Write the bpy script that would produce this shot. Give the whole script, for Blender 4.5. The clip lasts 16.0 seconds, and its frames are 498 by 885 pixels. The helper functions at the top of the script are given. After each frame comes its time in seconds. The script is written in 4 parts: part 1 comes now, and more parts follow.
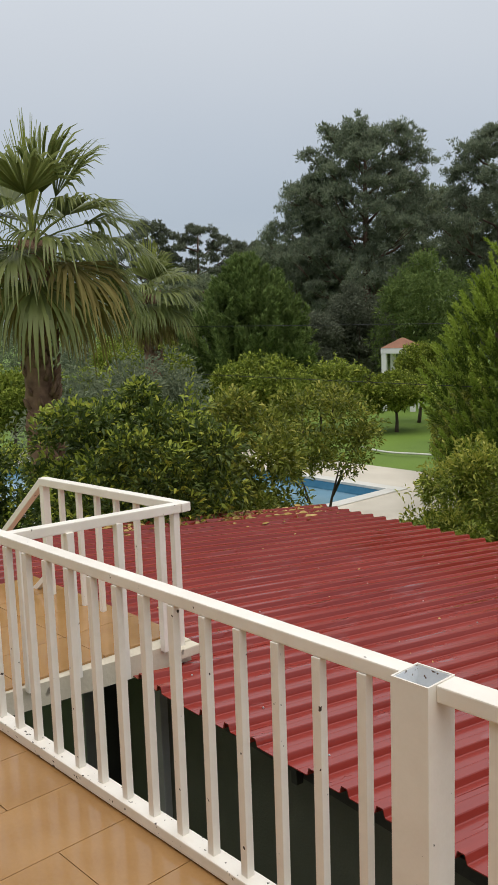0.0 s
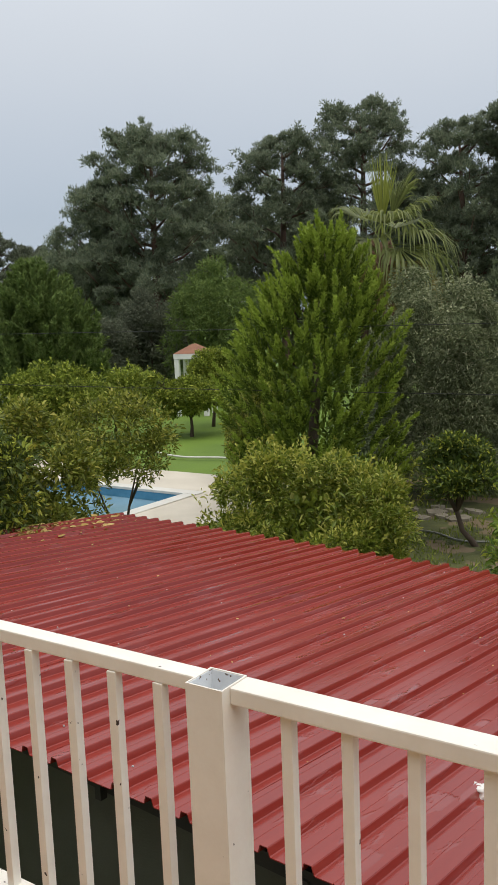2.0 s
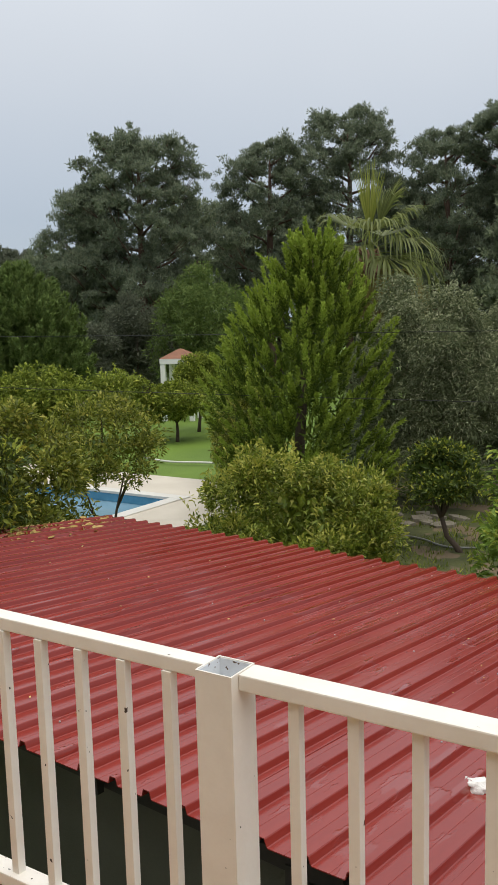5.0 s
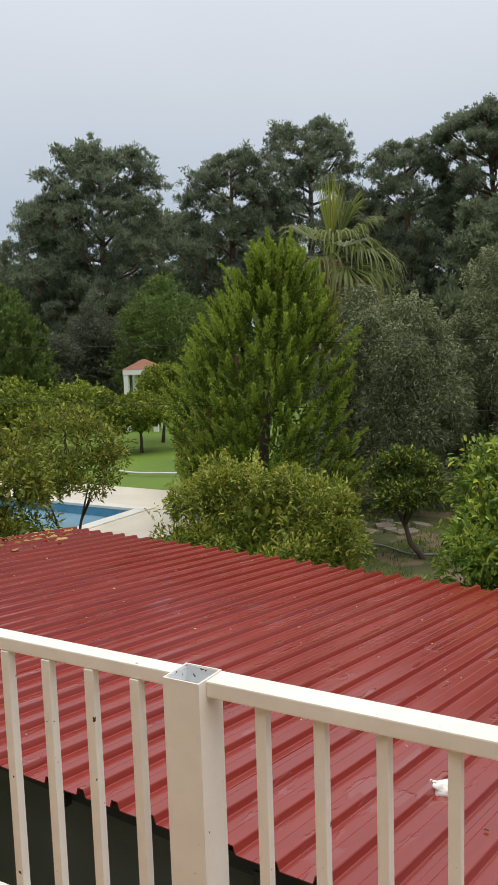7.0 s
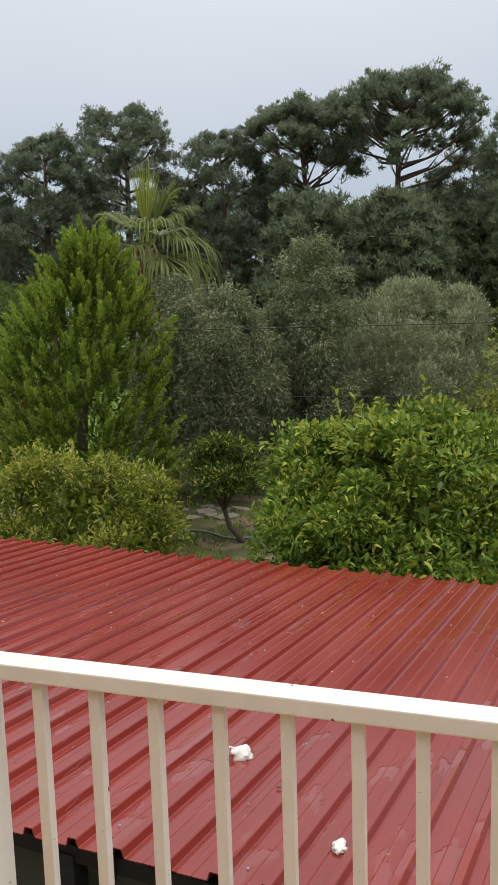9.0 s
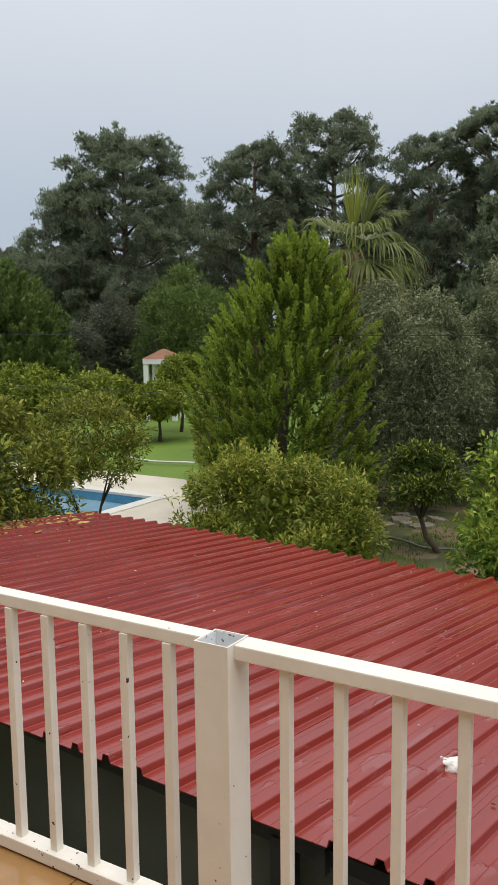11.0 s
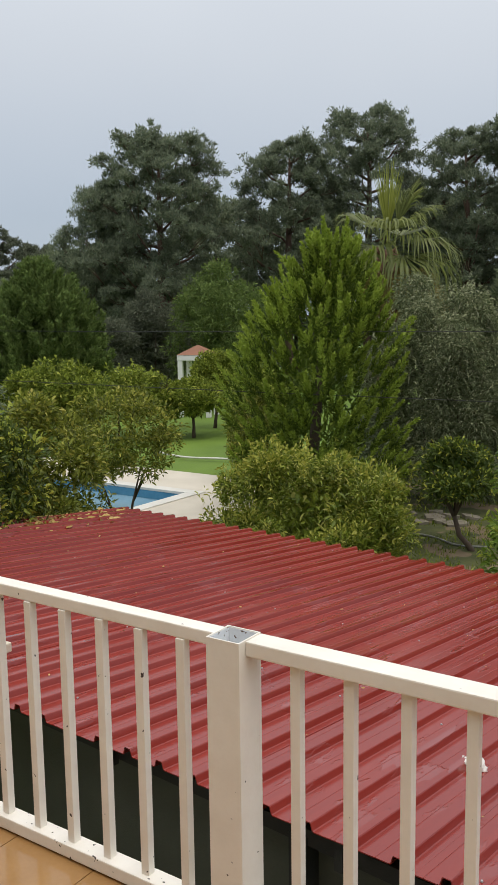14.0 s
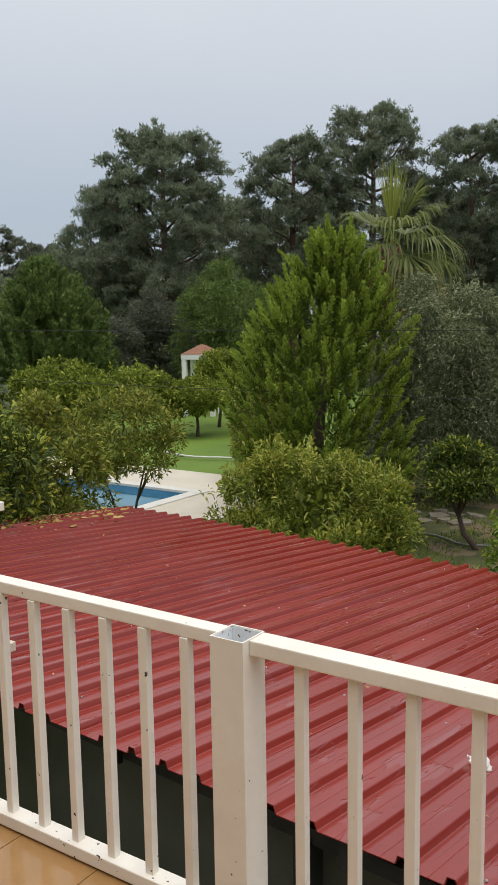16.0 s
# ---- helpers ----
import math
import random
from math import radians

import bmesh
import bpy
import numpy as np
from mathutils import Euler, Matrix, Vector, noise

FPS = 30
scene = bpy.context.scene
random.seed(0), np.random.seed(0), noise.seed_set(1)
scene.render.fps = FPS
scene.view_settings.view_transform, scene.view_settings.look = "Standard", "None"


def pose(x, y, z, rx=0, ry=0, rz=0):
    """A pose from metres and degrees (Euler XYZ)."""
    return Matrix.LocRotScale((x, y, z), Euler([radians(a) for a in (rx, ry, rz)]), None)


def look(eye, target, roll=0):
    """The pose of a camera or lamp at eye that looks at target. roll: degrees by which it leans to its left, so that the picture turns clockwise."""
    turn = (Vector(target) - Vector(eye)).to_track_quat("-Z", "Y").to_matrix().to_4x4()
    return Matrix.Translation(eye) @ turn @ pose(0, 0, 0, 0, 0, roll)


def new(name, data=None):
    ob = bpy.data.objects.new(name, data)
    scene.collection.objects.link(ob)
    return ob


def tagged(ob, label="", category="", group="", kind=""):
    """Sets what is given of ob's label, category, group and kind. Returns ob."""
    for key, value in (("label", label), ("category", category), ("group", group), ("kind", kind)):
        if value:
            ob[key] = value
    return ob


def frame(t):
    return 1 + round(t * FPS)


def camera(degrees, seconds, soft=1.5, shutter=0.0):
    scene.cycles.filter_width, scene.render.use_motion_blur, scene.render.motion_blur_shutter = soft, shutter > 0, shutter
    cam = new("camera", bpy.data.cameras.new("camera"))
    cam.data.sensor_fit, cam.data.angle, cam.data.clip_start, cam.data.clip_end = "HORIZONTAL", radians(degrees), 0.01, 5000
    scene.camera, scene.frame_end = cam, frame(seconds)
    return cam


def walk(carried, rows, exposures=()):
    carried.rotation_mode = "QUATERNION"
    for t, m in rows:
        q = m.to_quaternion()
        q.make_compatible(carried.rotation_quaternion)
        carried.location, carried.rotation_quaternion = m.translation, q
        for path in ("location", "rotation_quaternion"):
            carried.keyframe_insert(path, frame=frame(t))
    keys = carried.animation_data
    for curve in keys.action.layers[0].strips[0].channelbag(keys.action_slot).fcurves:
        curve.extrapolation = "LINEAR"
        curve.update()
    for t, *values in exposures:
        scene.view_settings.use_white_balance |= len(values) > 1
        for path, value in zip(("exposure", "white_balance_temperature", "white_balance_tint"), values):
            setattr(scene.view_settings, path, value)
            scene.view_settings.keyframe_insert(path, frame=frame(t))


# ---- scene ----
cam = camera(31.8, 16.0)
PATH = [
    (0, (1.088, -1.504, 1.609), (-0.366, -0.161, 1.321), -1.9),
    (0.5, (1.082, -1.435, 1.613), (-0.308, -0.028, 1.317), -1.2),
    (1, (1.089, -1.317, 1.622), (-0.236, 0.153, 1.334), -0.8),
    (1.5, (1.107, -1.375, 1.618), (-0.105, 0.19, 1.334), -1.9),
    (2, (1.11, -1.492, 1.621), (0.007, 0.151, 1.33), -2.2),
    (2.5, (1.092, -1.54, 1.617), (0.027, 0.128, 1.326), -1.6),
    (3, (1.08, -1.558, 1.609), (0.018, 0.112, 1.316), -1.1),
    (3.5, (1.09, -1.575, 1.607), (0.04, 0.103, 1.317), -1.1),
    (4, (1.099, -1.58, 1.606), (0.029, 0.085, 1.321), -1.5),
    (6.5, (1.095, -1.586, 1.607), (0.031, 0.087, 1.344), -1.7),
    (7, (1.117, -1.614, 1.611), (0.113, 0.096, 1.353), -1.8),
    (7.5, (1.134, -1.604, 1.599), (0.267, 0.177, 1.326), -2.1),
    (8, (1.198, -1.6, 1.597), (0.541, 0.268, 1.31), -2.3),
    (8.5, (1.271, -1.604, 1.591), (0.723, 0.298, 1.303), -2.0),
    (9, (1.27, -1.638, 1.594), (0.628, 0.233, 1.3), -1.7),
    (9.5, (1.166, -1.71, 1.595), (0.395, 0.108, 1.278), -2.1),
    (10, (1.131, -1.762, 1.597), (0.235, -0.001, 1.289), -1.3),
    (12.5, (1.219, -1.73, 1.61), (0.131, -0.072, 1.349), -0.9),
    (13, (1.213, -1.724, 1.607), (0.127, -0.067, 1.334), -0.9),
    (13.5, (1.215, -1.732, 1.604), (0.122, -0.082, 1.314), -0.9),
    (14, (1.213, -1.731, 1.607), (0.11, -0.087, 1.324), -0.8),
    (14.5, (1.218, -1.74, 1.612), (0.108, -0.097, 1.348), -0.9),
    (15, (1.216, -1.737, 1.611), (0.102, -0.098, 1.34), -1.0),
    (15.5, (1.212, -1.726, 1.605), (0.101, -0.087, 1.32), -0.9),
    (16, (1.211, -1.726, 1.605), (0.1, -0.087, 1.32), -0.9),
]
walk(cam, [(t, look(eye, target, roll)) for t, eye, target, roll in PATH],
     exposures=[(0, -0.06), (1.5, 0.0), (3, 0.04), (7, 0.06), (8.5, 0.12), (10, 0.08), (12.5, 0.02), (16, 0.0)])

GROUND = -2.9

# ---- world and sun: rain-grey overcast sky, brighter overhead than at the horizon ----
world = bpy.data.worlds.new("overcast_sky")
scene.world = world
world.use_nodes = True
wn, wl = world.node_tree.nodes, world.node_tree.links
wn.clear()
w_out = wn.new("ShaderNodeOutputWorld")
w_bg = wn.new("ShaderNodeBackground")
w_sky = wn.new("ShaderNodeTexSky")
w_sky.sky_type, w_sky.sun_disc = "NISHITA", False
w_sky.sun_elevation, w_sky.sun_rotation = radians(72), radians(108)
w_co = wn.new("ShaderNodeTexCoord")
w_sep = wn.new("ShaderNodeSeparateXYZ")
w_ramp = wn.new("ShaderNodeValToRGB")
w_noise = wn.new("ShaderNodeTexNoise")
w_noise.inputs["Scale"].default_value = 2.2
w_noise.inputs["Detail"].default_value = 4
w_add = wn.new("ShaderNodeMath")
w_add.operation = "MULTIPLY_ADD"
w_add.inputs[1].default_value = 0.10
els = w_ramp.color_ramp.elements
els[0].position, els[0].color = 0.0, (0.375, 0.43, 0.51, 1)
els[1].position, els[1].color = 1.0, (1.27, 1.29, 1.30, 1)
e2 = els.new(0.16)
e2.color = (0.42, 0.475, 0.55, 1)
e3 = els.new(0.32)
e3.color = (0.60, 0.635, 0.68, 1)
w_mix = wn.new("ShaderNodeMixRGB")
w_mix.inputs[0].default_value = 0.015
wl.new(w_co.outputs["Generated"], w_sep.inputs[0])
wl.new(w_co.outputs["Generated"], w_noise.inputs["Vector"])
wl.new(w_noise.outputs[0], w_add.inputs[0])
wl.new(w_sep.outputs["Z"], w_add.inputs[2])
wl.new(w_add.outputs[0], w_ramp.inputs[0])
wl.new(w_ramp.outputs[0], w_mix.inputs[1])
wl.new(w_sky.outputs[0], w_mix.inputs[2])
wl.new(w_mix.outputs[0], w_bg.inputs[0])
w_bg.inputs[1].default_value = 1.0
wl.new(w_bg.outputs[0], w_out.inputs[0])

sun = new("sun", bpy.data.lights.new("sun", "SUN"))
sun.data.energy, sun.data.angle, sun.data.color = 1.4, radians(50), (1.0, 0.94, 0.84)
sun.matrix_world = look((6, -2, 20), (0, 0, 0))


# ---- materials ----
def material(name, dark, light, scale=6.0, rough=0.6, metal=0.0, bump=0.1, fine=60.0, rough_var=0.15, spots=None, vary=0.0,
             stretch=(1, 1, 1), island=False, puddles=0.0):
    """Two-scale mottled surface: base colour between dark and light, bump grain, optional sparse spots (colour, scale, limit)."""
    m = bpy.data.materials.new(name)
    m.use_nodes = True
    n, l = m.node_tree.nodes, m.node_tree.links
    b = n["Principled BSDF"]
    co = n.new("ShaderNodeTexCoord")
    mp = n.new("ShaderNodeMapping")
    mp.inputs["Scale"].default_value = stretch
    l.new(co.outputs["Object"], mp.inputs[0])
    big, small = n.new("ShaderNodeTexNoise"), n.new("ShaderNodeTexNoise")
    for tex, sc, det in ((big, scale, 5), (small, fine, 3)):
        tex.inputs["Scale"].default_value, tex.inputs["Detail"].default_value = sc, det
        l.new(mp.outputs[0], tex.inputs["Vector"])
    mixf = n.new("ShaderNodeMath")
    mixf.operation = "MULTIPLY_ADD"
    mixf.inputs[1].default_value = 0.35
    l.new(small.outputs[0], mixf.inputs[0])
    sub = n.new("ShaderNodeMath")
    sub.operation = "MULTIPLY_ADD"
    sub.inputs[1].default_value, sub.inputs[2].default_value = 1.6, -0.5
    l.new(big.outputs[0], sub.inputs[0])
    l.new(sub.outputs[0], mixf.inputs[2])
    fac = mixf.outputs[0]
    if vary:
        src = n.new("ShaderNodeNewGeometry").outputs["Random Per Island"] if island else n.new("ShaderNodeObjectInfo").outputs["Random"]
        va = n.new("ShaderNodeMath")
        va.operation = "MULTIPLY_ADD"
        va.inputs[1].default_value = vary
        l.new(src, va.inputs[0])
        l.new(fac, va.inputs[2])
        fac = va.outputs[0]
    mix = n.new("ShaderNodeMixRGB")
    mix.use_clamp = True
    mix.inputs[1].default_value, mix.inputs[2].default_value = (*dark, 1), (*light, 1)
    l.new(fac, mix.inputs[0])
    col = mix.outputs[0]
    if spots:
        sp, ra, mx = n.new("ShaderNodeTexNoise"), n.new("ShaderNodeValToRGB"), n.new("ShaderNodeMixRGB")
        sp.inputs["Scale"].default_value, sp.inputs["Detail"].default_value = spots[1], 2
        oi, of, va2 = n.new("ShaderNodeObjectInfo"), n.new("ShaderNodeVectorMath"), n.new("ShaderNodeMath")
        va2.operation = "MULTIPLY"
        va2.inputs[1].default_value = 41.0
        l.new(oi.outputs["Random"], va2.inputs[0])
        of.operation = "ADD"
        l.new(co.outputs["Object"], of.inputs[0])
        l.new(va2.outputs[0], of.inputs[1])
        l.new(of.outputs[0], sp.inputs["Vector"])
        ra.color_ramp.elements[0].position, ra.color_ramp.elements[1].position = spots[2], spots[2] + 0.02
        l.new(sp.outputs[0], ra.inputs[0])
        l.new(ra.outputs[0], mx.inputs[0])
        l.new(col, mx.inputs[1])
        mx.inputs[2].default_value = (*spots[0], 1)
        col = mx.outputs[0]
    l.new(col, b.inputs["Base Color"])
    rr = n.new("ShaderNodeMath")
    rr.operation = "MULTIPLY_ADD"
    rr.inputs[1].default_value, rr.inputs[2].default_value = rough_var, rough - rough_var / 2
    l.new(big.outputs[0], rr.inputs[0])
    wet = None
    if puddles:
        pn, pr, pm = n.new("ShaderNodeTexNoise"), n.new("ShaderNodeValToRGB"), n.new("ShaderNodeMixRGB")
        pmap = n.new("ShaderNodeMapping")
        pmap.inputs["Scale"].default_value = (7.0, 2.4, 7.0)
        l.new(co.outputs["Object"], pmap.inputs[0])
        l.new(pmap.outputs[0], pn.inputs["Vector"])
        pn.inputs["Scale"].default_value, pn.inputs["Detail"].default_value = 1.0, 5
        pr.color_ramp.elements[0].position, pr.color_ramp.elements[1].position = puddles, puddles + 0.03
        l.new(pn.outputs[0], pr.inputs[0])
        l.new(pr.outputs[0], pm.inputs[0])
        l.new(rr.outputs[0], pm.inputs[1])
        pm.inputs[2].default_value = (0.08, 0.08, 0.08, 1)
        l.new(pm.outputs[0], b.inputs["Roughness"])
        wet = pr.outputs[0]
        b.inputs["Coat Roughness"].default_value = 0.03
        cw = n.new("ShaderNodeMath")
        cw.operation = "MULTIPLY"
        cw.inputs[1].default_value = 0.4
        l.new(wet, cw.inputs[0])
        l.new(cw.outputs[0], b.inputs["Coat Weight"])
    else:
        l.new(rr.outputs[0], b.inputs["Roughness"])
    b.inputs["Metallic"].default_value = metal
    if bump:
        bu = n.new("ShaderNodeBump")
        bu.inputs["Strength"].default_value, bu.inputs["Distance"].default_value = bump, 0.01
        l.new(small.outputs[0], bu.inputs["Height"])
        last = bu
        if wet is not None:
            b2 = n.new("ShaderNodeBump")
            b2.inputs["Strength"].default_value, b2.inputs["Distance"].default_value = 0.5, 0.003
            l.new(wet, b2.inputs["Height"])
            l.new(bu.outputs[0], b2.inputs["Normal"])
            last = b2
        l.new(last.outputs[0], b.inputs["Normal"])
    return m


def leaf_material(name, dark, light, rough=0.45, through_light=0.25, accent=None, share=0.06):
    """Leaves: each one its own shade; a share of them of the accent colour."""
    m = bpy.data.materials.new(name)
    m.use_nodes = True
    n, l = m.node_tree.nodes, m.node_tree.links
    b = n["Principled BSDF"]
    ra = n.new("ShaderNodeValToRGB")
    el = ra.color_ramp.elements
    el[0].position, el[0].color = 0.0, (*dark, 1)
    el[1].position, el[1].color = 1.0 - (share if accent else 0), (*light, 1)
    if accent:
        e = el.new(min(1.0, 1.0 - share + 0.01))
        e.color = (*accent, 1)
    l.new(n.new("ShaderNodeNewGeometry").outputs["Random Per Island"], ra.inputs[0])
    co, no, mu = n.new("ShaderNodeTexCoord"), n.new("ShaderNodeTexNoise"), n.new("ShaderNodeMixRGB")
    no.inputs["Scale"].default_value = 1.3
    l.new(co.outputs["Object"], no.inputs["Vector"])
    mu.blend_type = "MULTIPLY"
    mu.inputs[0].default_value = 0.35
    l.new(ra.outputs[0], mu.inputs[1])
    l.new(no.outputs[0], mu.inputs[2])
    l.new(mu.outputs[0], b.inputs["Base Color"])
    b.inputs["Roughness"].default_value = rough
    b.inputs["Specular IOR Level"].default_value = 0.3 if rough < 0.5 else 0.12
    tr, ms = n.new("ShaderNodeBsdfTranslucent"), n.new("ShaderNodeMixShader")
    l.new(mu.outputs[0], tr.inputs[0])
    ms.inputs[0].default_value = through_light
    l.new(b.outputs[0], ms.inputs[1])
    l.new(tr.outputs[0], ms.inputs[2])
    l.new(ms.outputs[0], n["Material Output"].inputs[0])
    return m


M_PAINT = material("white_paint", (0.79, 0.74, 0.66), (0.90, 0.86, 0.785), 9, 0.38, 0, 0.03, 90, 0.2, ((0.05, 0.035, 0.025), 34, 0.737))
M_CHIPPED = material("chipped_white_paint", (0.79, 0.74, 0.66), (0.90, 0.86, 0.785), 9, 0.38, 0, 0.05, 90, 0.2, ((0.05, 0.035, 0.025), 46, 0.665))
M_PAINT_IN = material("grey_tube_inside", (0.60, 0.62, 0.64), (0.76, 0.78, 0.80), 30, 0.5, 0, 0.1, 140, 0.2, ((0.12, 0.07, 0.04), 60, 0.66))
M_ROOF = material("red_roof_paint", (0.206, 0.025, 0.019), (0.285, 0.039, 0.027), 2.6, 0.17, 0, 0.03, 45, 0.20, None, 0.10, (1, 0.35, 1), False, 0.59)
M_TILE = material("terracotta_tile", (0.28, 0.145, 0.05), (0.40, 0.225, 0.088), 4, 0.12, 0, 0.05, 60, 0.2, None, 0.25)
M_GROUT = material("grout", (0.10, 0.06, 0.035), (0.17, 0.11, 0.07), 14, 0.8, 0, 0.2)
M_CONCRETE = material("cream_render", (0.55, 0.49, 0.38), (0.72, 0.655, 0.53), 5, 0.7, 0, 0.25, 70, 0.1, ((0.2, 0.17, 0.13), 9, 0.70))
M_STEEL = material("grey_steel", (0.30, 0.32, 0.33), (0.44, 0.45, 0.46), 7, 0.5, 0.0, 0.1, 80, 0.2)
M_DARK = material("dark_steel", (0.018, 0.02, 0.02), (0.05, 0.05, 0.045), 7, 0.6, 0, 0.15)
M_NET = material("dark_green_sheet", (0.07, 0.08, 0.06), (0.12, 0.13, 0.10), 3, 0.7, 0, 0.2, 90)
M_WALL = material("house_plaster", (0.64, 0.50, 0.38), (0.74, 0.60, 0.47), 2, 0.8, 0, 0.25)
M_GRASS = material("ground_grass", (0.08, 0.14, 0.014), (0.155, 0.25, 0.026), 0.35, 0.85, 0, 0.8, 22, 0.1)
M_SOIL = material("orchard_soil", (0.028, 0.036, 0.010), (0.10, 0.105, 0.03), 2.4, 0.95, 0, 0.9, 14, 0.1, ((0.15, 0.11, 0.065), 0.9, 0.56))
M_DECK = material("pool_deck", (0.54, 0.48, 0.39), (0.70, 0.64, 0.54), 1.2, 0.5, 0, 0.15, 30, 0.3)
M_COPING = material("pool_coping", (0.60, 0.58, 0.53), (0.72, 0.70, 0.65), 3, 0.5, 0, 0.1)
M_POOL = material("pool_tiles", (0.06, 0.22, 0.36), (0.12, 0.33, 0.50), 4, 0.25, 0, 0.1, 30)
M_WATER = material("pool_water", (0.17, 0.31, 0.40), (0.24, 0.38, 0.47), 1.0, 0.12, 0, 0.25, 9, 0.05)
M_BARK = material("bark", (0.045, 0.032, 0.022), (0.12, 0.085, 0.06), 5, 0.9, 0, 1.0, 25, 0.1, None, 0, (1, 1, 0.3))
M_PBARK = material("pine_bark", (0.07, 0.042, 0.030), (0.17, 0.10, 0.075), 3, 0.9, 0, 1.0, 14, 0.1, None, 0, (1, 1, 0.3))
M_PALMBARK = material("palm_bark", (0.13, 0.07, 0.045), (0.34, 0.205, 0.13), 8, 0.95, 0, 1.0, 30)
M_STONE = material("flagstone", (0.10, 0.085, 0.06), (0.24, 0.21, 0.16), 6, 0.75, 0, 0.6, 40, 0.2, None, 0.3)
M_HOSE = material("hose", (0.20, 0.20, 0.18), (0.30, 0.30, 0.28), 8, 0.5)
M_WIRE = material("cable", (0.012, 0.012, 0.013), (0.03, 0.03, 0.03), 8, 0.6)
M_FOAM = material("white_lump", (0.72, 0.70, 0.66), (0.85, 0.83, 0.79), 30, 0.8, 0, 0.5)
M_CLAY = material("clay_roof", (0.20, 0.09, 0.055), (0.30, 0.14, 0.08), 2, 0.8, 0, 0.4)
M_WHITE = material("white_render", (0.72, 0.71, 0.68), (0.82, 0.81, 0.78), 2, 0.7)
M_BROWN = material("brown_canvas", (0.05, 0.035, 0.02), (0.10, 0.07, 0.04), 2, 0.8)
M_DRY = leaf_material("dry_leaf", (0.42, 0.28, 0.08), (0.72, 0.54, 0.22), 0.7, 0.1)

L_CITRUS = leaf_material("citrus_leaf", (0.045, 0.08, 0.016), (0.16, 0.215, 0.04), 0.38, 0.35, (0.55, 0.56, 0.08), 0.10)
L_CITRUS_R = leaf_material("citrus_leaf_fresh", (0.10, 0.18, 0.026), (0.34, 0.47, 0.075), 0.36, 0.35, (0.62, 0.64, 0.1), 0.10)
L_YELLOW = leaf_material("citrus_leaf_yellowing", (0.10, 0.13, 0.02), (0.31, 0.345, 0.05), 0.45, 0.35, (0.52, 0.48, 0.1), 0.10)
L_SHRUB = leaf_material("shrub_leaf", (0.11, 0.16, 0.02), (0.35, 0.41, 0.055), 0.42, 0.35, (0.55, 0.54, 0.14), 0.12)
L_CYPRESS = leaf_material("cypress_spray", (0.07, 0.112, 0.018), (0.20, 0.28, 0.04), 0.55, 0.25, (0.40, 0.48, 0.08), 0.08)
L_OLIVE = leaf_material("olive_leaf", (0.11, 0.14, 0.065), (0.31, 0.35, 0.19), 0.5, 0.3, (0.46, 0.47, 0.3), 0.12)
L_OLIVE_P = leaf_material("olive_leaf_pale", (0.2, 0.23, 0.12), (0.44, 0.46, 0.27), 0.5, 0.35, (0.44, 0.44, 0.27), 0.08)
# Haze over the wood put into pale needle colours and high translucency.
L_PINE = leaf_material("hazy_pine_needles", (0.15, 0.19, 0.13), (0.33, 0.365, 0.245), 0.7, 0.5)
L_PINE_D = leaf_material("hazy_pine_needles_dull", (0.145, 0.185, 0.115), (0.33, 0.37, 0.225), 0.7, 0.5)
L_YPINE = leaf_material("young_pine_needles", (0.11, 0.17, 0.05), (0.26, 0.34, 0.10), 0.6, 0.35)
L_GREY = leaf_material("grey_green_leaf", (0.12, 0.14, 0.095), (0.24, 0.26, 0.18), 0.6, 0.35)
L_ORCH = leaf_material("orchard_leaf", (0.1, 0.145, 0.02), (0.3, 0.36, 0.055), 0.5, 0.35, (0.48, 0.5, 0.09), 0.07)
# Paler leaf colours: young shoots, and daylight on clump tops put into the colour.
F_CITRUS = leaf_material("citrus_lit_fresh_leaf", (0.27, 0.34, 0.045), (0.52, 0.58, 0.09), 0.4, 0.35)
F_YELLOW = leaf_material("citrus_yellow_lit_leaf", (0.29, 0.32, 0.05), (0.50, 0.50, 0.09), 0.45, 0.35)
F_SHRUB = leaf_material("shrub_lit_fresh_leaf", (0.38, 0.40, 0.06), (0.58, 0.56, 0.11), 0.45, 0.35)
# Light on the plume ends put into the colour, with paler new growth.
F_CYPRESS = leaf_material("cypress_lit_fresh_spray", (0.30, 0.41, 0.055), (0.47, 0.57, 0.10), 0.55, 0.3)
F_OLIVE = leaf_material("olive_lit_fresh_leaf", (0.40, 0.44, 0.24), (0.60, 0.62, 0.40), 0.5, 0.25)
L_PALM = leaf_material("palm_blade", (0.14, 0.175, 0.05), (0.34, 0.37, 0.13), 0.4, 0.5)
L_PALM_Y = leaf_material("palm_blade_young", (0.26, 0.3, 0.055), (0.46, 0.48, 0.11), 0.45, 0.35)
L_PALM_DRY = leaf_material("palm_blade_dry", (0.19, 0.17, 0.05), (0.38, 0.3, 0.11), 0.7, 0.35)


# ---- mesh helpers ----
def part(name, bm, mat, parent=None, label=""):
    me = bpy.data.meshes.new(name)
    bm.to_mesh(me)
    bm.free()
    me.materials.append(mat)
    ob = new(name, me)
    if parent is not None:
        ob.parent = parent
    if label:
        ob["label"] = label
    return ob


def shared(name, me, parent, m):
    ob = new(name, me)
    ob.parent = parent
    ob.matrix_basis = m
    return ob


def thing(name, label, category, group="", kind="", at=(0, 0, 0)):
    ob = new(name)
    ob.location = at
    ob.empty_display_size = 0.1
    return tagged(ob, label, category, group, kind)


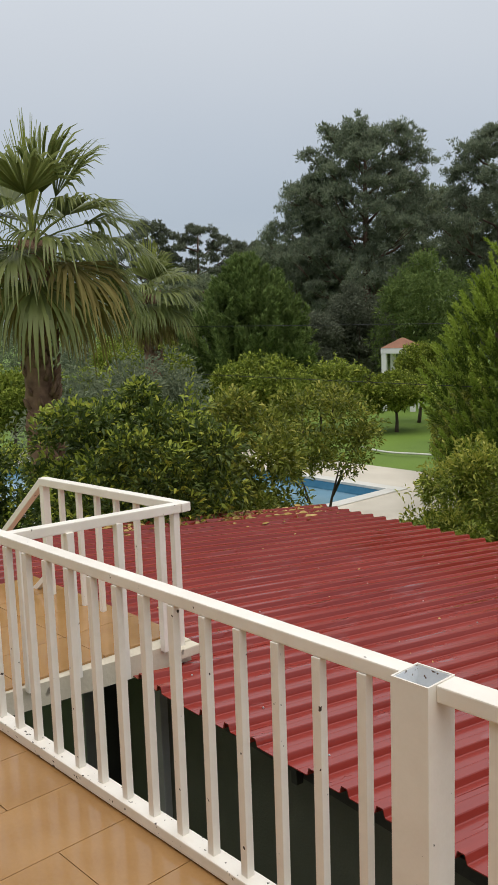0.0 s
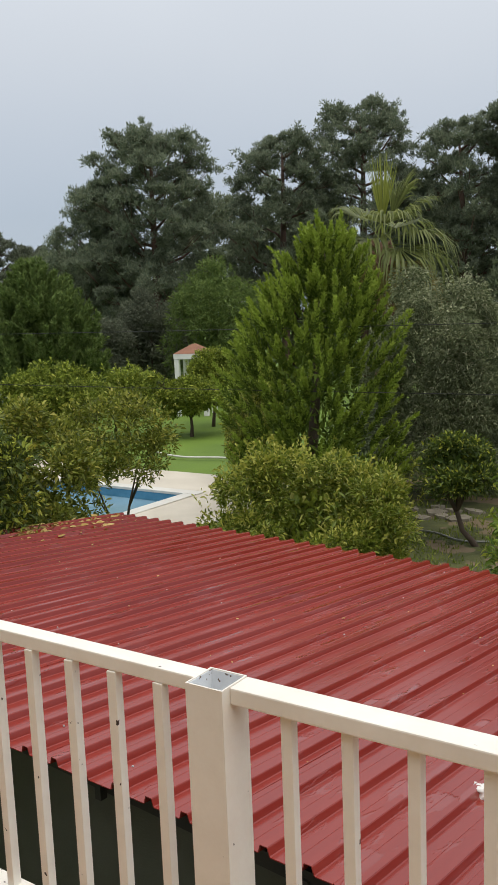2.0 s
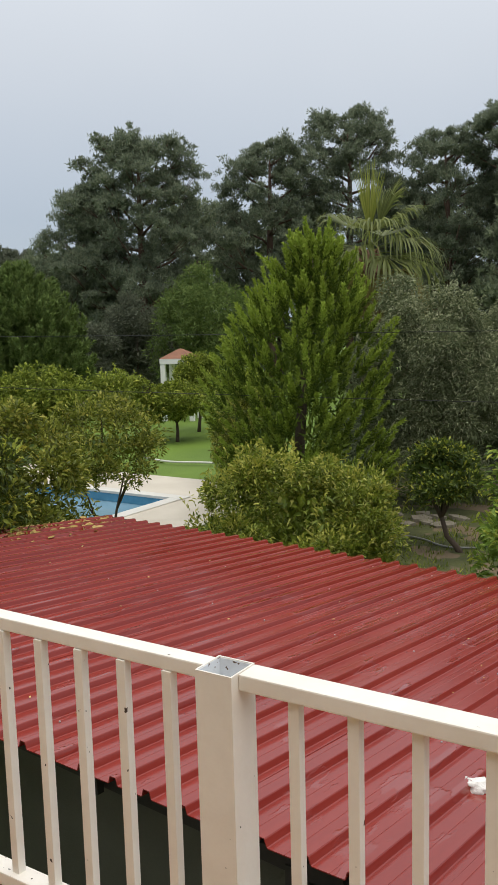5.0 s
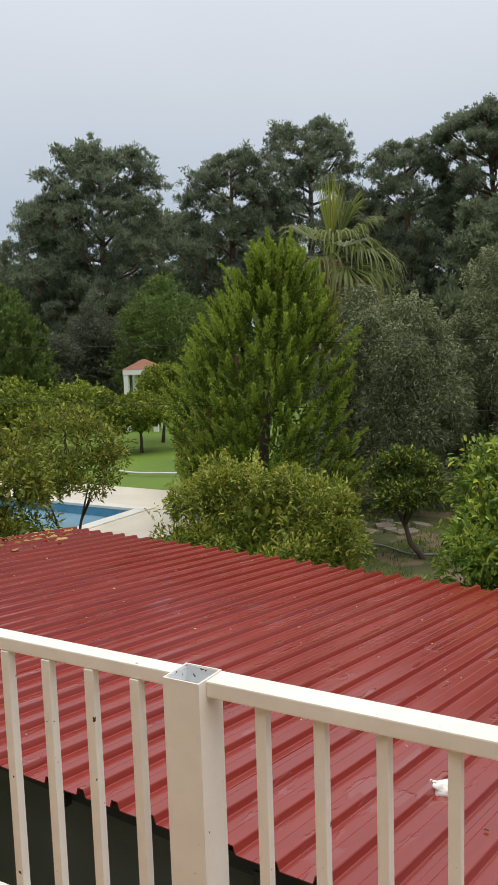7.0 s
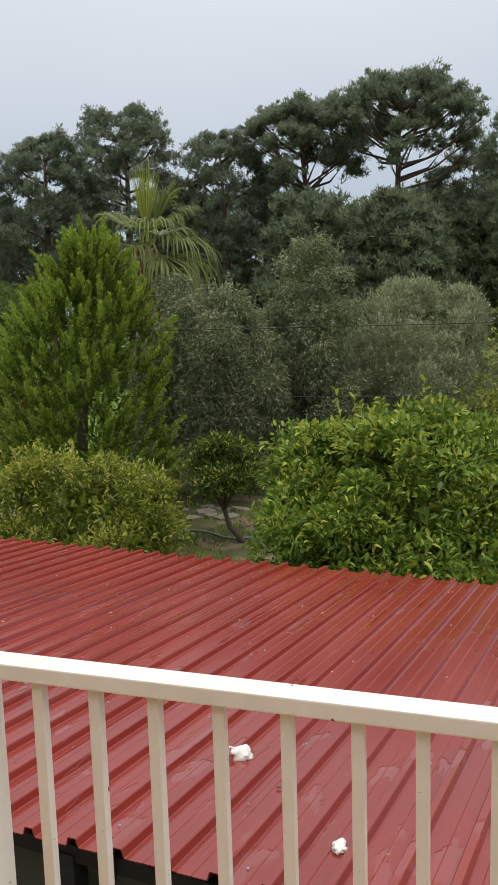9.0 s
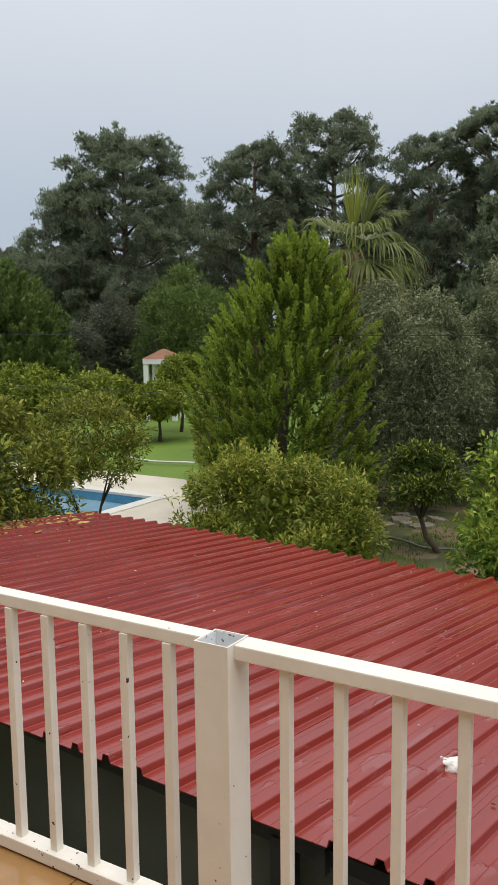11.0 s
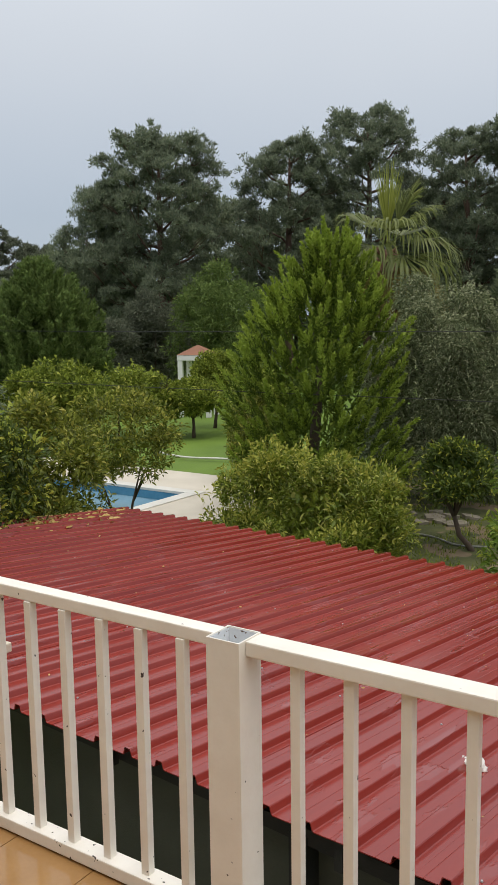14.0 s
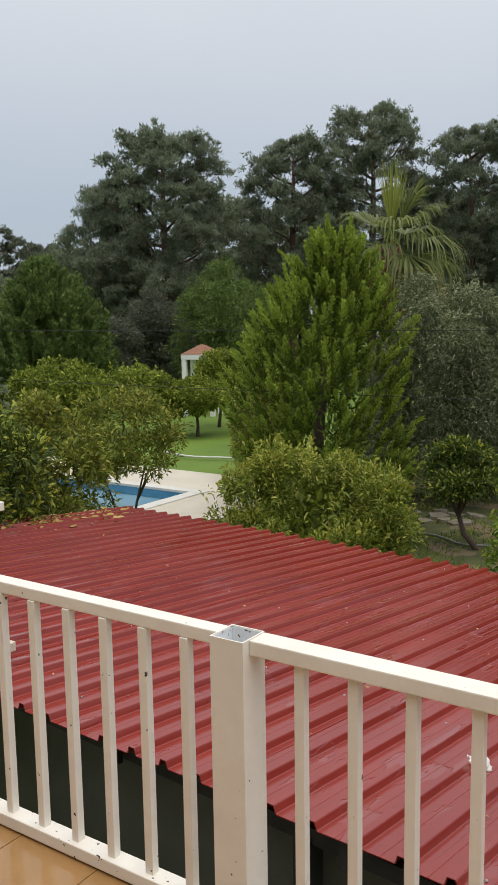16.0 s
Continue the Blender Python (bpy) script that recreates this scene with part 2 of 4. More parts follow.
def box(x0, x1, y0, y1, z0, z1, bevel=0.0, bm=None):
    bm = bm or bmesh.new()
    r = bmesh.ops.create_cube(bm, size=1.0)
    bmesh.ops.transform(bm, verts=r["verts"], matrix=Matrix.Translation(((x0 + x1) / 2, (y0 + y1) / 2, (z0 + z1) / 2)) @ Matrix.Diagonal((x1 - x0, y1 - y0, z1 - z0, 1)))
    if bevel:
        ed = list({e for v in r["verts"] for e in v.link_edges})
        bmesh.ops.bevel(bm, geom=ed, offset=bevel, segments=2, affect="EDGES", profile=0.6)
    return bm


def bar(p, q, w, h, bevel=0.004):
    """A square bar from p to q (its middle line), w wide and h high."""
    p, q = Vector(p), Vector(q)
    bm = box(-w / 2, w / 2, 0, (q - p).length, -h / 2, h / 2, bevel)
    d = (q - p).normalized()
    side = d.cross(Vector((0, 0, 1))).normalized()
    bmesh.ops.transform(bm, verts=bm.verts, matrix=Matrix.Translation(p) @ Matrix((side, d, side.cross(d))).transposed().to_4x4())
    return bm


def prism(corners, z0, z1):
    """An upright block over a polygon, anticlockwise from above."""
    bm = bmesh.new()
    lo, hi = [bm.verts.new((x, y, z0)) for x, y in corners], [bm.verts.new((x, y, z1)) for x, y in corners]
    bm.faces.new(hi)
    bm.faces.new(lo[::-1])
    for k in range(len(corners)):
        m = (k + 1) % len(corners)
        bm.faces.new((lo[k], lo[m], hi[m], hi[k]))
    return bm


def tube(bm, pts, radii, sides=7, cap=True):
    """A tapered tube along pts."""
    rings = []
    pts = [Vector(p) for p in pts]
    for i, p in enumerate(pts):
        d = (pts[min(i + 1, len(pts) - 1)] - pts[max(i - 1, 0)]).normalized()
        a = d.cross(Vector((0.3, 0.9, 0.1)) if abs(d.z) > 0.7 else Vector((0, 0, 1))).normalized()
        b = d.cross(a)
        rings.append([bm.verts.new(p + (a * math.cos(k * math.tau / sides) + b * math.sin(k * math.tau / sides)) * radii[i]) for k in range(sides)])
    for r0, r1 in zip(rings, rings[1:]):
        for k in range(sides):
            f = bm.faces.new((r0[k], r0[(k + 1) % sides], r1[(k + 1) % sides], r1[k]))
            f.smooth = True
    if cap:
        bm.faces.new(rings[-1])
        bm.faces.new(rings[0][::-1])
    return bm


def unit(v):
    return v / np.maximum(np.linalg.norm(v, axis=1, keepdims=True), 1e-6)


def leaves(name, base, axis, length, width, mat, parent, rng, rich=False, fold=0.2, label="", bend=0.0, lit_fresh=None, lit_fresh_mat=None):
    """One mesh of many leaves: diamonds, richer six-point blades folded along the rib (rich), or plain needles (rich=None)."""
    n = len(base)
    axis = unit(axis)
    side = unit(np.cross(axis, rng.normal(size=(n, 3)) * 0.6 + np.array([0, 0, 1.0])))
    nor = np.cross(side, axis)
    L, W = length.reshape(-1, 1), width.reshape(-1, 1)
    tip = base + axis * L - np.array([0, 0, 1.0]) * L * bend
    if rich:
        vs = [base, base + axis * L * .3 + side * W * .45 + nor * W * fold, base + axis * L * .68 + side * W * .36 + nor * W * fold, tip,
              base + axis * L * .68 - side * W * .36 + nor * W * fold, base + axis * L * .3 - side * W * .45 + nor * W * fold]
        quads = [(0, 1, 2, 3), (0, 3, 4, 5)]
    elif rich is None:
        vs = [base - side * W * .5, base + side * W * .5, tip]
        quads = [(0, 1, 2)]
    else:
        vs = [base, base + axis * L * .45 + side * W * .5 + nor * W * fold, tip, base + axis * L * .45 - side * W * .5 + nor * W * fold]
        quads = [(0, 1, 2), (0, 2, 3)]
    k = len(vs)
    co = np.stack(vs, axis=1).reshape(-1, 3)
    fs = np.array(quads)
    idx = (np.arange(n).reshape(-1, 1, 1) * k + fs).reshape(-1, fs.shape[1])
    ob = raw_mesh(name, co, idx, mat, parent, label)
    # Second, paler material for leaves painted lit and for young shoots.
    if lit_fresh_mat is not None:
        ob.data.materials.append(lit_fresh_mat)
        ob.data.polygons.foreach_set("material_index", np.repeat(lit_fresh.astype(np.int32), len(quads)))
    return ob


def raw_mesh(name, co, idx, mat, parent, label=""):
    me = bpy.data.meshes.new(name)
    m, c = idx.shape
    me.vertices.add(len(co))
    me.vertices.foreach_set("co", co.astype(np.float32).ravel())
    me.loops.add(m * c)
    me.loops.foreach_set("vertex_index", idx.astype(np.int32).ravel())
    me.polygons.add(m)
    me.polygons.foreach_set("loop_start", np.arange(0, m * c, c, dtype=np.int32))
    me.update(calc_edges=True)
    me.materials.append(mat)
    ob = new(name, me)
    if parent is not None:
        ob.parent = parent
    if label:
        ob["label"] = label
    return ob


def sphere_dirs(rng, n, low=-1.0):
    z = rng.uniform(low, 1, n)
    a = rng.uniform(0, math.tau, n)
    r = np.sqrt(1 - z * z)
    return np.stack([r * np.cos(a), r * np.sin(a), z], 1)


def clump_leaves(rng, centres, radii, per, out=1.0, up=0.3, jit=0.6, inner=0.55):
    """Leaf bases and axes on the outsides of clumps."""
    n = len(centres)
    c = np.repeat(centres, per, 0)
    r = np.repeat(radii, per, 0)
    u = sphere_dirs(rng, n * per, -0.8)
    base = c + u * r * rng.uniform(inner, 1.0, (n * per, 1))
    axis = u * out + np.array([0, 0, up]) + rng.normal(size=(n * per, 3)) * jit
    return base, axis


def lumpy_shell(rng, n, rad, seed, amount=0.25, low=-0.7, fill=0.35):
    """Clump centres in an uneven ellipsoid, most of them near its surface."""
    u = sphere_dirs(rng, n, low)
    wob = np.array([1 + amount * 1.6 * noise.noise(Vector(d) * 1.9 + Vector((seed * 7.3, seed, 0))) for d in u.tolist()]).reshape(-1, 1)
    depth = np.where(rng.random((n, 1)) < fill, rng.uniform(0.3, 0.85, (n, 1)), rng.uniform(0.82, 1.0, (n, 1)))
    return u * wob * depth * np.array(rad)


def lobed(rng, n, rad, lobes, size, low=-0.6):
    """Clump centres on the outsides of several big boughs, with dark clefts between them."""
    u = sphere_dirs(rng, lobes * 6, low)
    keep = [0]
    for i in range(1, len(u)):
        if len(keep) < lobes and np.min(np.linalg.norm(u[keep] - u[i], axis=1)) > 1.9 / math.sqrt(lobes):
            keep.append(i)
    u = u[keep]
    rad = np.array(rad)
    depth = rng.uniform(0.58, 0.84, (len(u), 1))
    r = size * rng.uniform(0.75, 1.2, (len(u), 1)) * rad
    k = rng.integers(0, len(u), n)
    d = unit(sphere_dirs(rng, n) + u[k] * 0.75)
    return (u * depth * rad)[k] + d * r[k] * rng.uniform(0.72, 1.0, (n, 1))


def limb_tree(rng, height, crown_z, spread, r0, forks=5, lean=(0, 0)):
    """Trunk with forks that reach into the crown, from (0, 0, 0)."""
    bm = bmesh.new()
    top = Vector((lean[0], lean[1], height))
    mid = top * 0.5 + Vector((rng.normal() * 0.05, rng.normal() * 0.05, 0)) * height
    tube(bm, [(0, 0, -0.1), mid * 0.5, mid, top], [r0 * 1.25, r0, r0 * 0.85, r0 * 0.7])
    for k in range(forks):
        a = math.tau * (k + rng.random() * 0.7) / forks
        o = Vector((math.cos(a), math.sin(a), 0)) * spread * rng.uniform(0.55, 0.95)
        e = top + o + Vector((0, 0, crown_z * rng.uniform(0.5, 1.0)))
        m = top + o * 0.45 + Vector((0, 0, crown_z * rng.uniform(0.25, 0.45)))
        tube(bm, [top - Vector((0, 0, 0.05)), m, e], [r0 * 0.6, r0 * 0.38, r0 * 0.12], 6)
        for _ in range(2):
            q = e + Vector(rng.normal(size=3)) * spread * 0.35
            tube(bm, [m, (m + q) / 2 + Vector((0, 0, 0.08)), q], [r0 * 0.3, r0 * 0.2, r0 * 0.06], 5)
    return bm


def broadleaf(name, x, y, top, rad, bottom, mat, label, category, seed, clumps=220, per=45, leaf=0.09, wide=0.4, rich=True, up=0.35,
              bark=M_BARK, trunk_r=0.07, lean=(0, 0), bend=0.15, amount=0.25, jit=0.6, crad=0.28, group="", fill=0.35, low=-0.7, sprigs=0, out=1.0, core=1500, lit_fresh_mat=None, lit_share=0.5, fork_z=None, forks=6, lobes=0, lobe=0.38):
    """A round-crowned tree: crown between bottom and top (world heights), radii rad."""
    rng = np.random.default_rng(seed)
    t = thing(name, label, category, group, at=(x, y, GROUND))
    zc, h = (top + bottom) / 2 - GROUND, (top - bottom) / 2
    fork = fork_z or max(0.25, bottom - GROUND + 0.1 * h)
    part("trunk", limb_tree(rng, fork, h * 1.1 + (bottom - GROUND - fork if fork_z else 0), min(rad) * 0.8, trunk_r, forks, lean), bark, t)
    if lobes:
        c = lobed(rng, clumps, (rad[0], rad[1], h), lobes, lobe, low)
    else:
        c = lumpy_shell(rng, clumps, (rad[0], rad[1], h), seed, amount, low, fill)
    c = c + np.array([lean[0], lean[1], zc])
    r = rng.uniform(0.6, 1.25, (clumps, 1)) * crad * np.array([[1, 1, 0.8]])
    base, axis = clump_leaves(rng, c, r, per, out, up, jit)
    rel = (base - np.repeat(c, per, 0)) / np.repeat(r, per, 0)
    # Upper outer clump leaves paler: young growth, with light from above put into colour.
    lit = (np.linalg.norm(rel, axis=1) > 0.78) & (rel[:, 2] > 0.15) & (rng.random(len(base)) < np.repeat(rng.random(clumps) ** 1.5, per) * 2 * lit_share)
    if sprigs:
        u = sphere_dirs(rng, sprigs, 0.0)
        sb = u * np.array([rad[0], rad[1], h]) * 0.95 + np.array([lean[0], lean[1], zc])
        sd = unit(u * 0.6 + np.array([0, 0, 1.0]))
        k = 14
        tt = np.tile(np.linspace(0, 1, k), sprigs).reshape(-1, 1) * np.repeat(rng.uniform(0.15, 0.45, (sprigs, 1)), k, 0)
        base = np.concatenate([base, np.repeat(sb, k, 0) + np.repeat(sd, k, 0) * tt])
        axis = np.concatenate([axis, np.repeat(sd, k, 0) * 0.7 + rng.normal(size=(sprigs * k, 3)) * 0.7])
    lit_fresh = np.zeros(len(base) + core, bool)
    lit_fresh[:len(lit)] = lit
    lit_fresh[len(lit):len(base)] = True
    u = sphere_dirs(rng, core)
    base = np.concatenate([base, u * np.array([rad[0], rad[1], h]) * rng.uniform(0.25, 0.74, (core, 1)) + np.array([lean[0], lean[1], zc])])
    axis = np.concatenate([axis, rng.normal(size=(core, 3))])
    n = len(base)
    ln = leaf * rng.uniform(0.65, 1.25, n)
    ln[n - core:] *= 2.0
    leaves("crown", base, axis, ln, ln * wide * rng.uniform(0.8, 1.2, n), mat, t, rng, rich, 0.18, bend=bend, lit_fresh=lit_fresh, lit_fresh_mat=lit_fresh_mat)
    return t


# ---- balcony ----
PITCH = 0.145
balcony = thing("floor", "wet glossy terracotta tiled balcony floor", "floor", kind="structure")
part("slab", box(-4.2, 4.5, -3.2, 0.055, -0.20, -0.009), M_CONCRETE, balcony)
lower = part("wall_lower", box(-4.2, 4.5, -3.2, -0.15, GROUND - 0.2, -0.20), M_WALL)
tagged(lower, "plain cream house wall under the balcony", "wall", kind="structure")
# Unseen house wall; blocks the sky behind and bounces warm light forward.
back = part("wall_back", box(-4.2, 4.5, -3.45, -3.2, GROUND - 0.2, 3.0), M_WALL)
tagged(back, "unseen plain cream plastered house wall behind the balcony", "wall", kind="structure")
# Unseen slab added to keep sky light off the railing's front faces.
eave = part("ceiling", box(-4.2, 4.5, -3.45, -1.9, 2.75, 2.9), M_WALL)
tagged(eave, "unseen plain cream eave slab added over the balcony to block sky", "ceiling", kind="structure")

rail = thing("balcony_railing", "white painted steel balcony railing, chipped and wet, of square tubes", "railing")
part("top_rail", box(-2.4, -0.05, -0.010, 0.043, 0.776, 0.813, 0.004), M_PAINT, rail)
part("top_rail", box(0.05, 3.6, -0.027, 0.043, 0.778, 0.817, 0.004), M_PAINT, rail)
part("bottom_rail", box(-2.4, -0.05, -0.032, 0.028, 0.008, 0.049, 0.004), M_CHIPPED, rail)
part("bottom_rail", box(0.05, 3.6, -0.032, 0.028, 0.008, 0.049, 0.004), M_CHIPPED, rail)
post = bmesh.new()
rings = []
for q, z in ((0.0, 0.0), (0.0, 0.819), (0.004, 0.819), (0.004, 0.40)):
    rings.append([post.verts.new(v) for v in ((-0.05 + q, -0.055 + q, z), (0.05 - q, -0.055 + q, z), (0.05 - q, 0.043 - q, z), (-0.05 + q, 0.043 - q, z))])
for r0, r1 in zip(rings, rings[1:]):
    for k in range(4):
        post.faces.new((r0[k], r0[(k + 1) % 4], r1[(k + 1) % 4], r1[k]))
post = part("post", post, M_PAINT, rail, "thick white square tube post, open at the top")
part("tube_inside", box(-0.0455, 0.0455, -0.0505, 0.0385, 0.40, 0.765), M_PAINT_IN, post, "bare grey inside of the open tube")
inner = bmesh.new()
for a in ((-0.0455, 0.0455, -0.0508, -0.0495), (-0.0455, 0.0455, 0.0375, 0.0388), (-0.0458, -0.0445, -0.05, 0.038), (0.0445, 0.0458, -0.05, 0.038)):
    box(*a, 0.7655, 0.816, 0, inner)
part("tube_lining", inner, M_PAINT_IN, post, "grey unpainted inner faces")
bal_me = None
for x in [-0.169 - PITCH * k for k in range(14)] + [0.183 + PITCH * k + {3: 0.006, 4: 0.012, 5: 0.016}.get(k, 0.0) for k in range(23)]:
    if bal_me is None:
        ob = part("baluster", box(-0.0135, 0.0135, -0.0135, 0.0135, 0.045, 0.775, 0.002), M_PAINT, rail)
        bal_me = ob.data
        ob.location = (x, 0, 0)
    else:
        shared("baluster", bal_me, rail, pose(x, 0, 0, 0, 0, random.uniform(-4, 4)))

# landing with its own railing and the stair going down from it
LY, LZ = 0.84, 0.19
LAND_M = Matrix.Translation((-2.36, 1.23, 0.67)) @ Matrix.Scale(1.19, 4) @ Matrix.Translation((1.797, -0.82, -0.812))
landing = thing("landing", "raised landing slab with terracotta tiles and a cream painted edge", "landing", kind="structure")
landing.matrix_basis = LAND_M
part("landing_slab", prism([(-3.2, -0.15), (-1.937, -0.15), (-1.835, LY), (-3.2, LY)], 0.085, LZ - 0.008), M_CONCRETE, landing)
part("landing_edge", box(-1.86, -1.775, LY - 0.10, LY + 0.006, 0.132, 0.176, 0.006), M_CONCRETE, landing)
lrail = thing("landing_railing", "white painted steel railing round the landing with a sloping stair rail", "railing")
lrail.matrix_basis = LAND_M
part("top_rail", bar((-1.95, -0.14, 0.792), (-1.825, 0.795, 0.792), 0.05, 0.04), M_PAINT, lrail)
part("top_rail", bar((-1.797, 0.82, 0.792), (-2.88, 0.742, 0.792), 0.05, 0.04), M_PAINT, lrail)
for y in (0.08, 0.28, 0.50, 0.70, 0.775):
    x = -1.895 + 0.0935 * (y - 0.046)
    part("post", box(x - 0.016, x + 0.016, y - 0.016, y + 0.016, 0.10 if y == 0.50 else 0.17, 0.775, 0.003), M_PAINT, lrail, "white square post fixed to the slab edge")
for k in range(7):
    x = -1.99 - 0.146 * k
    y = 0.742 + 0.072 * (x + 2.88)
    w = 0.019 if k == 6 else 0.012
    part("baluster", box(x - w, x + w, y - w, y + w, LZ - 0.01, 0.775, 0.002), M_PAINT, lrail)
part("stair_rail", bar((-2.87, 0.742, 0.795), (-4.6, 0.80, -0.45), 0.04, 0.035), M_PAINT, lrail)
part("stair_rail", bar((-2.87, 0.742, 0.30), (-4.6, 0.80, -0.95), 0.03, 0.03), M_PAINT, lrail)
stair = thing("staircase", "cream concrete stair going down from the landing", "staircase", kind="structure")
stair.matrix_basis = LAND_M
for k in range(14):
    part("step", box(-3.2 - 0.24 * (k + 1), -3.2 - 0.24 * k, 0.06, LY, LZ - 0.15 * (k + 2), LZ - 0.15 * (k + 1) - 0.006), M_CONCRETE, stair)
col = part("landing_column", box(-1.955, -1.895, 0.70, 0.78, -2.19, 0.085, 0.004), M_STEEL)
col.matrix_basis = LAND_M
tagged(col, "grey steel column under the landing", "column")
col = part("landing_column", box(-2.62, -2.54, 0.70, 0.80, -2.19, 0.085, 0.004), M_STEEL)
col.matrix_basis = LAND_M
tagged(col, "grey steel column under the landing", "column")

# ---- red metal roof ----
TH, SLOPE = radians(6.0), 0.085
ROOF_M = Matrix(((math.cos(TH), math.sin(TH), 0, 0), (-math.sin(TH), math.cos(TH), 0, 0), (0, 0, 1, 0), (0, 0, 0, 1)))


def roof_z(v):
    return -0.20 - SLOPE * (v - 0.84)


def near_v(s):
    return 0.742 + 0.043 * min(max(s, -2.2), 1.0)


def far_v(s):
    return 5.29 + 0.037 * s


roof = thing("metal_roof", "dark red trapezoidal metal sheet roof, wet and shiny, with debris", "roof")
roof.matrix_basis = ROOF_M
RIB = 0.178
profile = [(0.0, 0.0), (0.050, 0.0), (0.053, 0.0015), (0.056, 0.0), (0.106, 0.0), (0.109, 0.003), (0.116, 0.028), (0.119, 0.032), (0.147, 0.032), (0.150, 0.028), (0.158, 0.003), (0.162, 0.0)]
rng = np.random.default_rng(5)
S0, SHEETS = -6.14, 13
for k in range(SHEETS):
    bm = bmesh.new()
    rows = []
    NV = 14
    s_list = [(S0 + k * 5 * RIB + i * RIB + p, h) for i in range(5) for p, h in profile] + [(S0 + (k + 1) * 5 * RIB + 0.02, 0.0015)]
    lap = rng.uniform(-0.006, 0.006)
    for j in range(NV + 1):
        row = []
        for s, h in s_list:
            near = near_v(s) + lap
            v = near + (far_v(s) + lap - near) * j / NV
            wob = 0.004 * noise.noise(Vector((s * 2.3, v * 1.1, k * 3.0)))
            row.append(bm.verts.new((s, v, roof_z(v) + h + wob + 0.0012 * (k % 2))))
        rows.append(row)
    for r0, r1 in zip(rows, rows[1:]):
        for i in range(len(r0) - 1):
            bm.faces.new((r0[i], r0[i + 1], r1[i + 1], r1[i]))
    sheet = part("roof_sheet", bm, M_ROOF, roof)
    so = sheet.modifiers.new("thickness", "SOLIDIFY")
    so.thickness, so.offset = 0.004, -1
part("edge_beam", box(-6.2, 5.2, 0.80, 0.86, -0.31, -0.245), M_DARK, roof, "dark steel beam under the roof edge")
for k in range(6):
    v = 1.6 + 0.7 * k
    part("purlin", box(-6.15, 5.15, v, v + 0.05, roof_z(v) - 0.075, roof_z(v) - 0.012), M_DARK, roof)
for s in (-6.0, -3.2, -0.4, 2.4, 5.0):
    for v in (0.83, 5.0):
        part("roof_post", box(s - 0.04, s + 0.04, v - 0.04, v + 0.04, GROUND, roof_z(v) - 0.08), M_DARK, roof)
for s in (-1.42, -0.22, 1.1):
    part("bracket", box(s, s + 0.035, 0.765, 0.80, -0.33, -0.215), M_DARK, roof)
net = part("side_sheet", box(-6.2, 5.2, 0.87, 0.885, GROUND, -0.25), M_NET)
net.matrix_basis = ROOF_M
tagged(net, "dark green sheeting hung below the roof edge", "sheeting")

# screws, litter and lumps on the roof
sc = bmesh.new()
bmesh.ops.create_cone(sc, segments=7, radius1=0.0055, radius2=0.004, depth=0.005, cap_ends=True)
sc_me = None
for i in range(64):
    for j, v in enumerate((0.9, 1.9, 3.0, 4.0, 4.95)):
        if (i + j) % 3:
            continue
        s = S0 + i * RIB + 0.03 + rng.uniform(-0.01, 0.01)
        v2 = v + rng.uniform(-0.05, 0.05)
        if sc_me is None:
            ob = part("screw", sc, M_STEEL, roof)
            sc_me = ob.data
            ob.location = (s, v2, roof_z(v2) + 0.003)
        else:
            shared("screw", sc_me, roof, pose(s, v2, roof_z(v2) + 0.004))


def lump(name, s, v, size, label, seed, flat=0.5):
    bm = bmesh.new()
    bmesh.ops.create_icosphere(bm, subdivisions=3, radius=1.0)
    for q in bm.verts:
        f = 1 + 0.55 * noise.noise(q.co * 1.7 + Vector((seed, 0, 0))) + 0.4 * noise.noise(q.co * 4.5 + Vector((0, seed, 0)))
        q.co = Vector((q.co.x * size[0], q.co.y * size[1], max(-0.3, q.co.z) * size[0] * flat)) * f
    for f in bm.faces:
        f.smooth = True
    ob = part(name, bm, M_FOAM)
    p = ROOF_M @ Vector((s, v, roof_z(v) + 0.012))
    ob.location = p
    return tagged(ob, label, "debris")


lump("foam_lump", -0.103, 1.616, (0.058, 0.040), "white crumbled lump of foam lying on the red roof", 3)
lump("foam_lump", 0.522, 1.098, (0.024, 0.038), "small white lump of foam lying on the red roof", 8)
n = 520
fs = np.where(rng.random(n) < 0.72, -6.1 + np.abs(rng.normal(size=n)) * 0.25, rng.uniform(-6.1, 3.0, n))
fv = np.where(fs < -5.4, rng.uniform(2.2, 5.0, n), rng.uniform(0.9, 5.05, n))
pts = np.stack([fs, fv, -0.20 - SLOPE * (fv - 0.84) + 0.006 + rng.random(n) * 0.012], 1)
ax = rng.normal(size=(n, 3)) * np.array([1, 1, 0.12])
sz = np.where(fs < -5.4, rng.uniform(0.05, 0.11, n), rng.uniform(0.008, 0.028, n))
litter = leaves("leaf_litter", pts, ax, sz, sz * 0.5, M_DRY, None, rng, True, 0.1)
litter.matrix_basis = ROOF_M
tagged(litter, "dry yellow fallen leaves and flecks scattered on the red roof", "leaf litter", kind="stuff")

# ---- ground, pool, garden ----
gb = bmesh.new()
xs = [-2000, -400, -150, -90] + [-60 + 2.0 * i for i in range(44)] + [40, 90, 200, 600, 2000]
ys = [-2000, -300, -60, -20] + [-6 + 2.0 * i for i in range(41)] + [90, 120, 200, 500, 2000]
PX0, PX1, PY0, PY1 = -24.0, -12.45, 8.2, 15.75
xs = sorted([v for v in xs if not PX0 - 0.5 < v < PX1 + 0.5] + [PX0, PX1, -22.0, -20.0, -18.0, -16.0, -14.0])
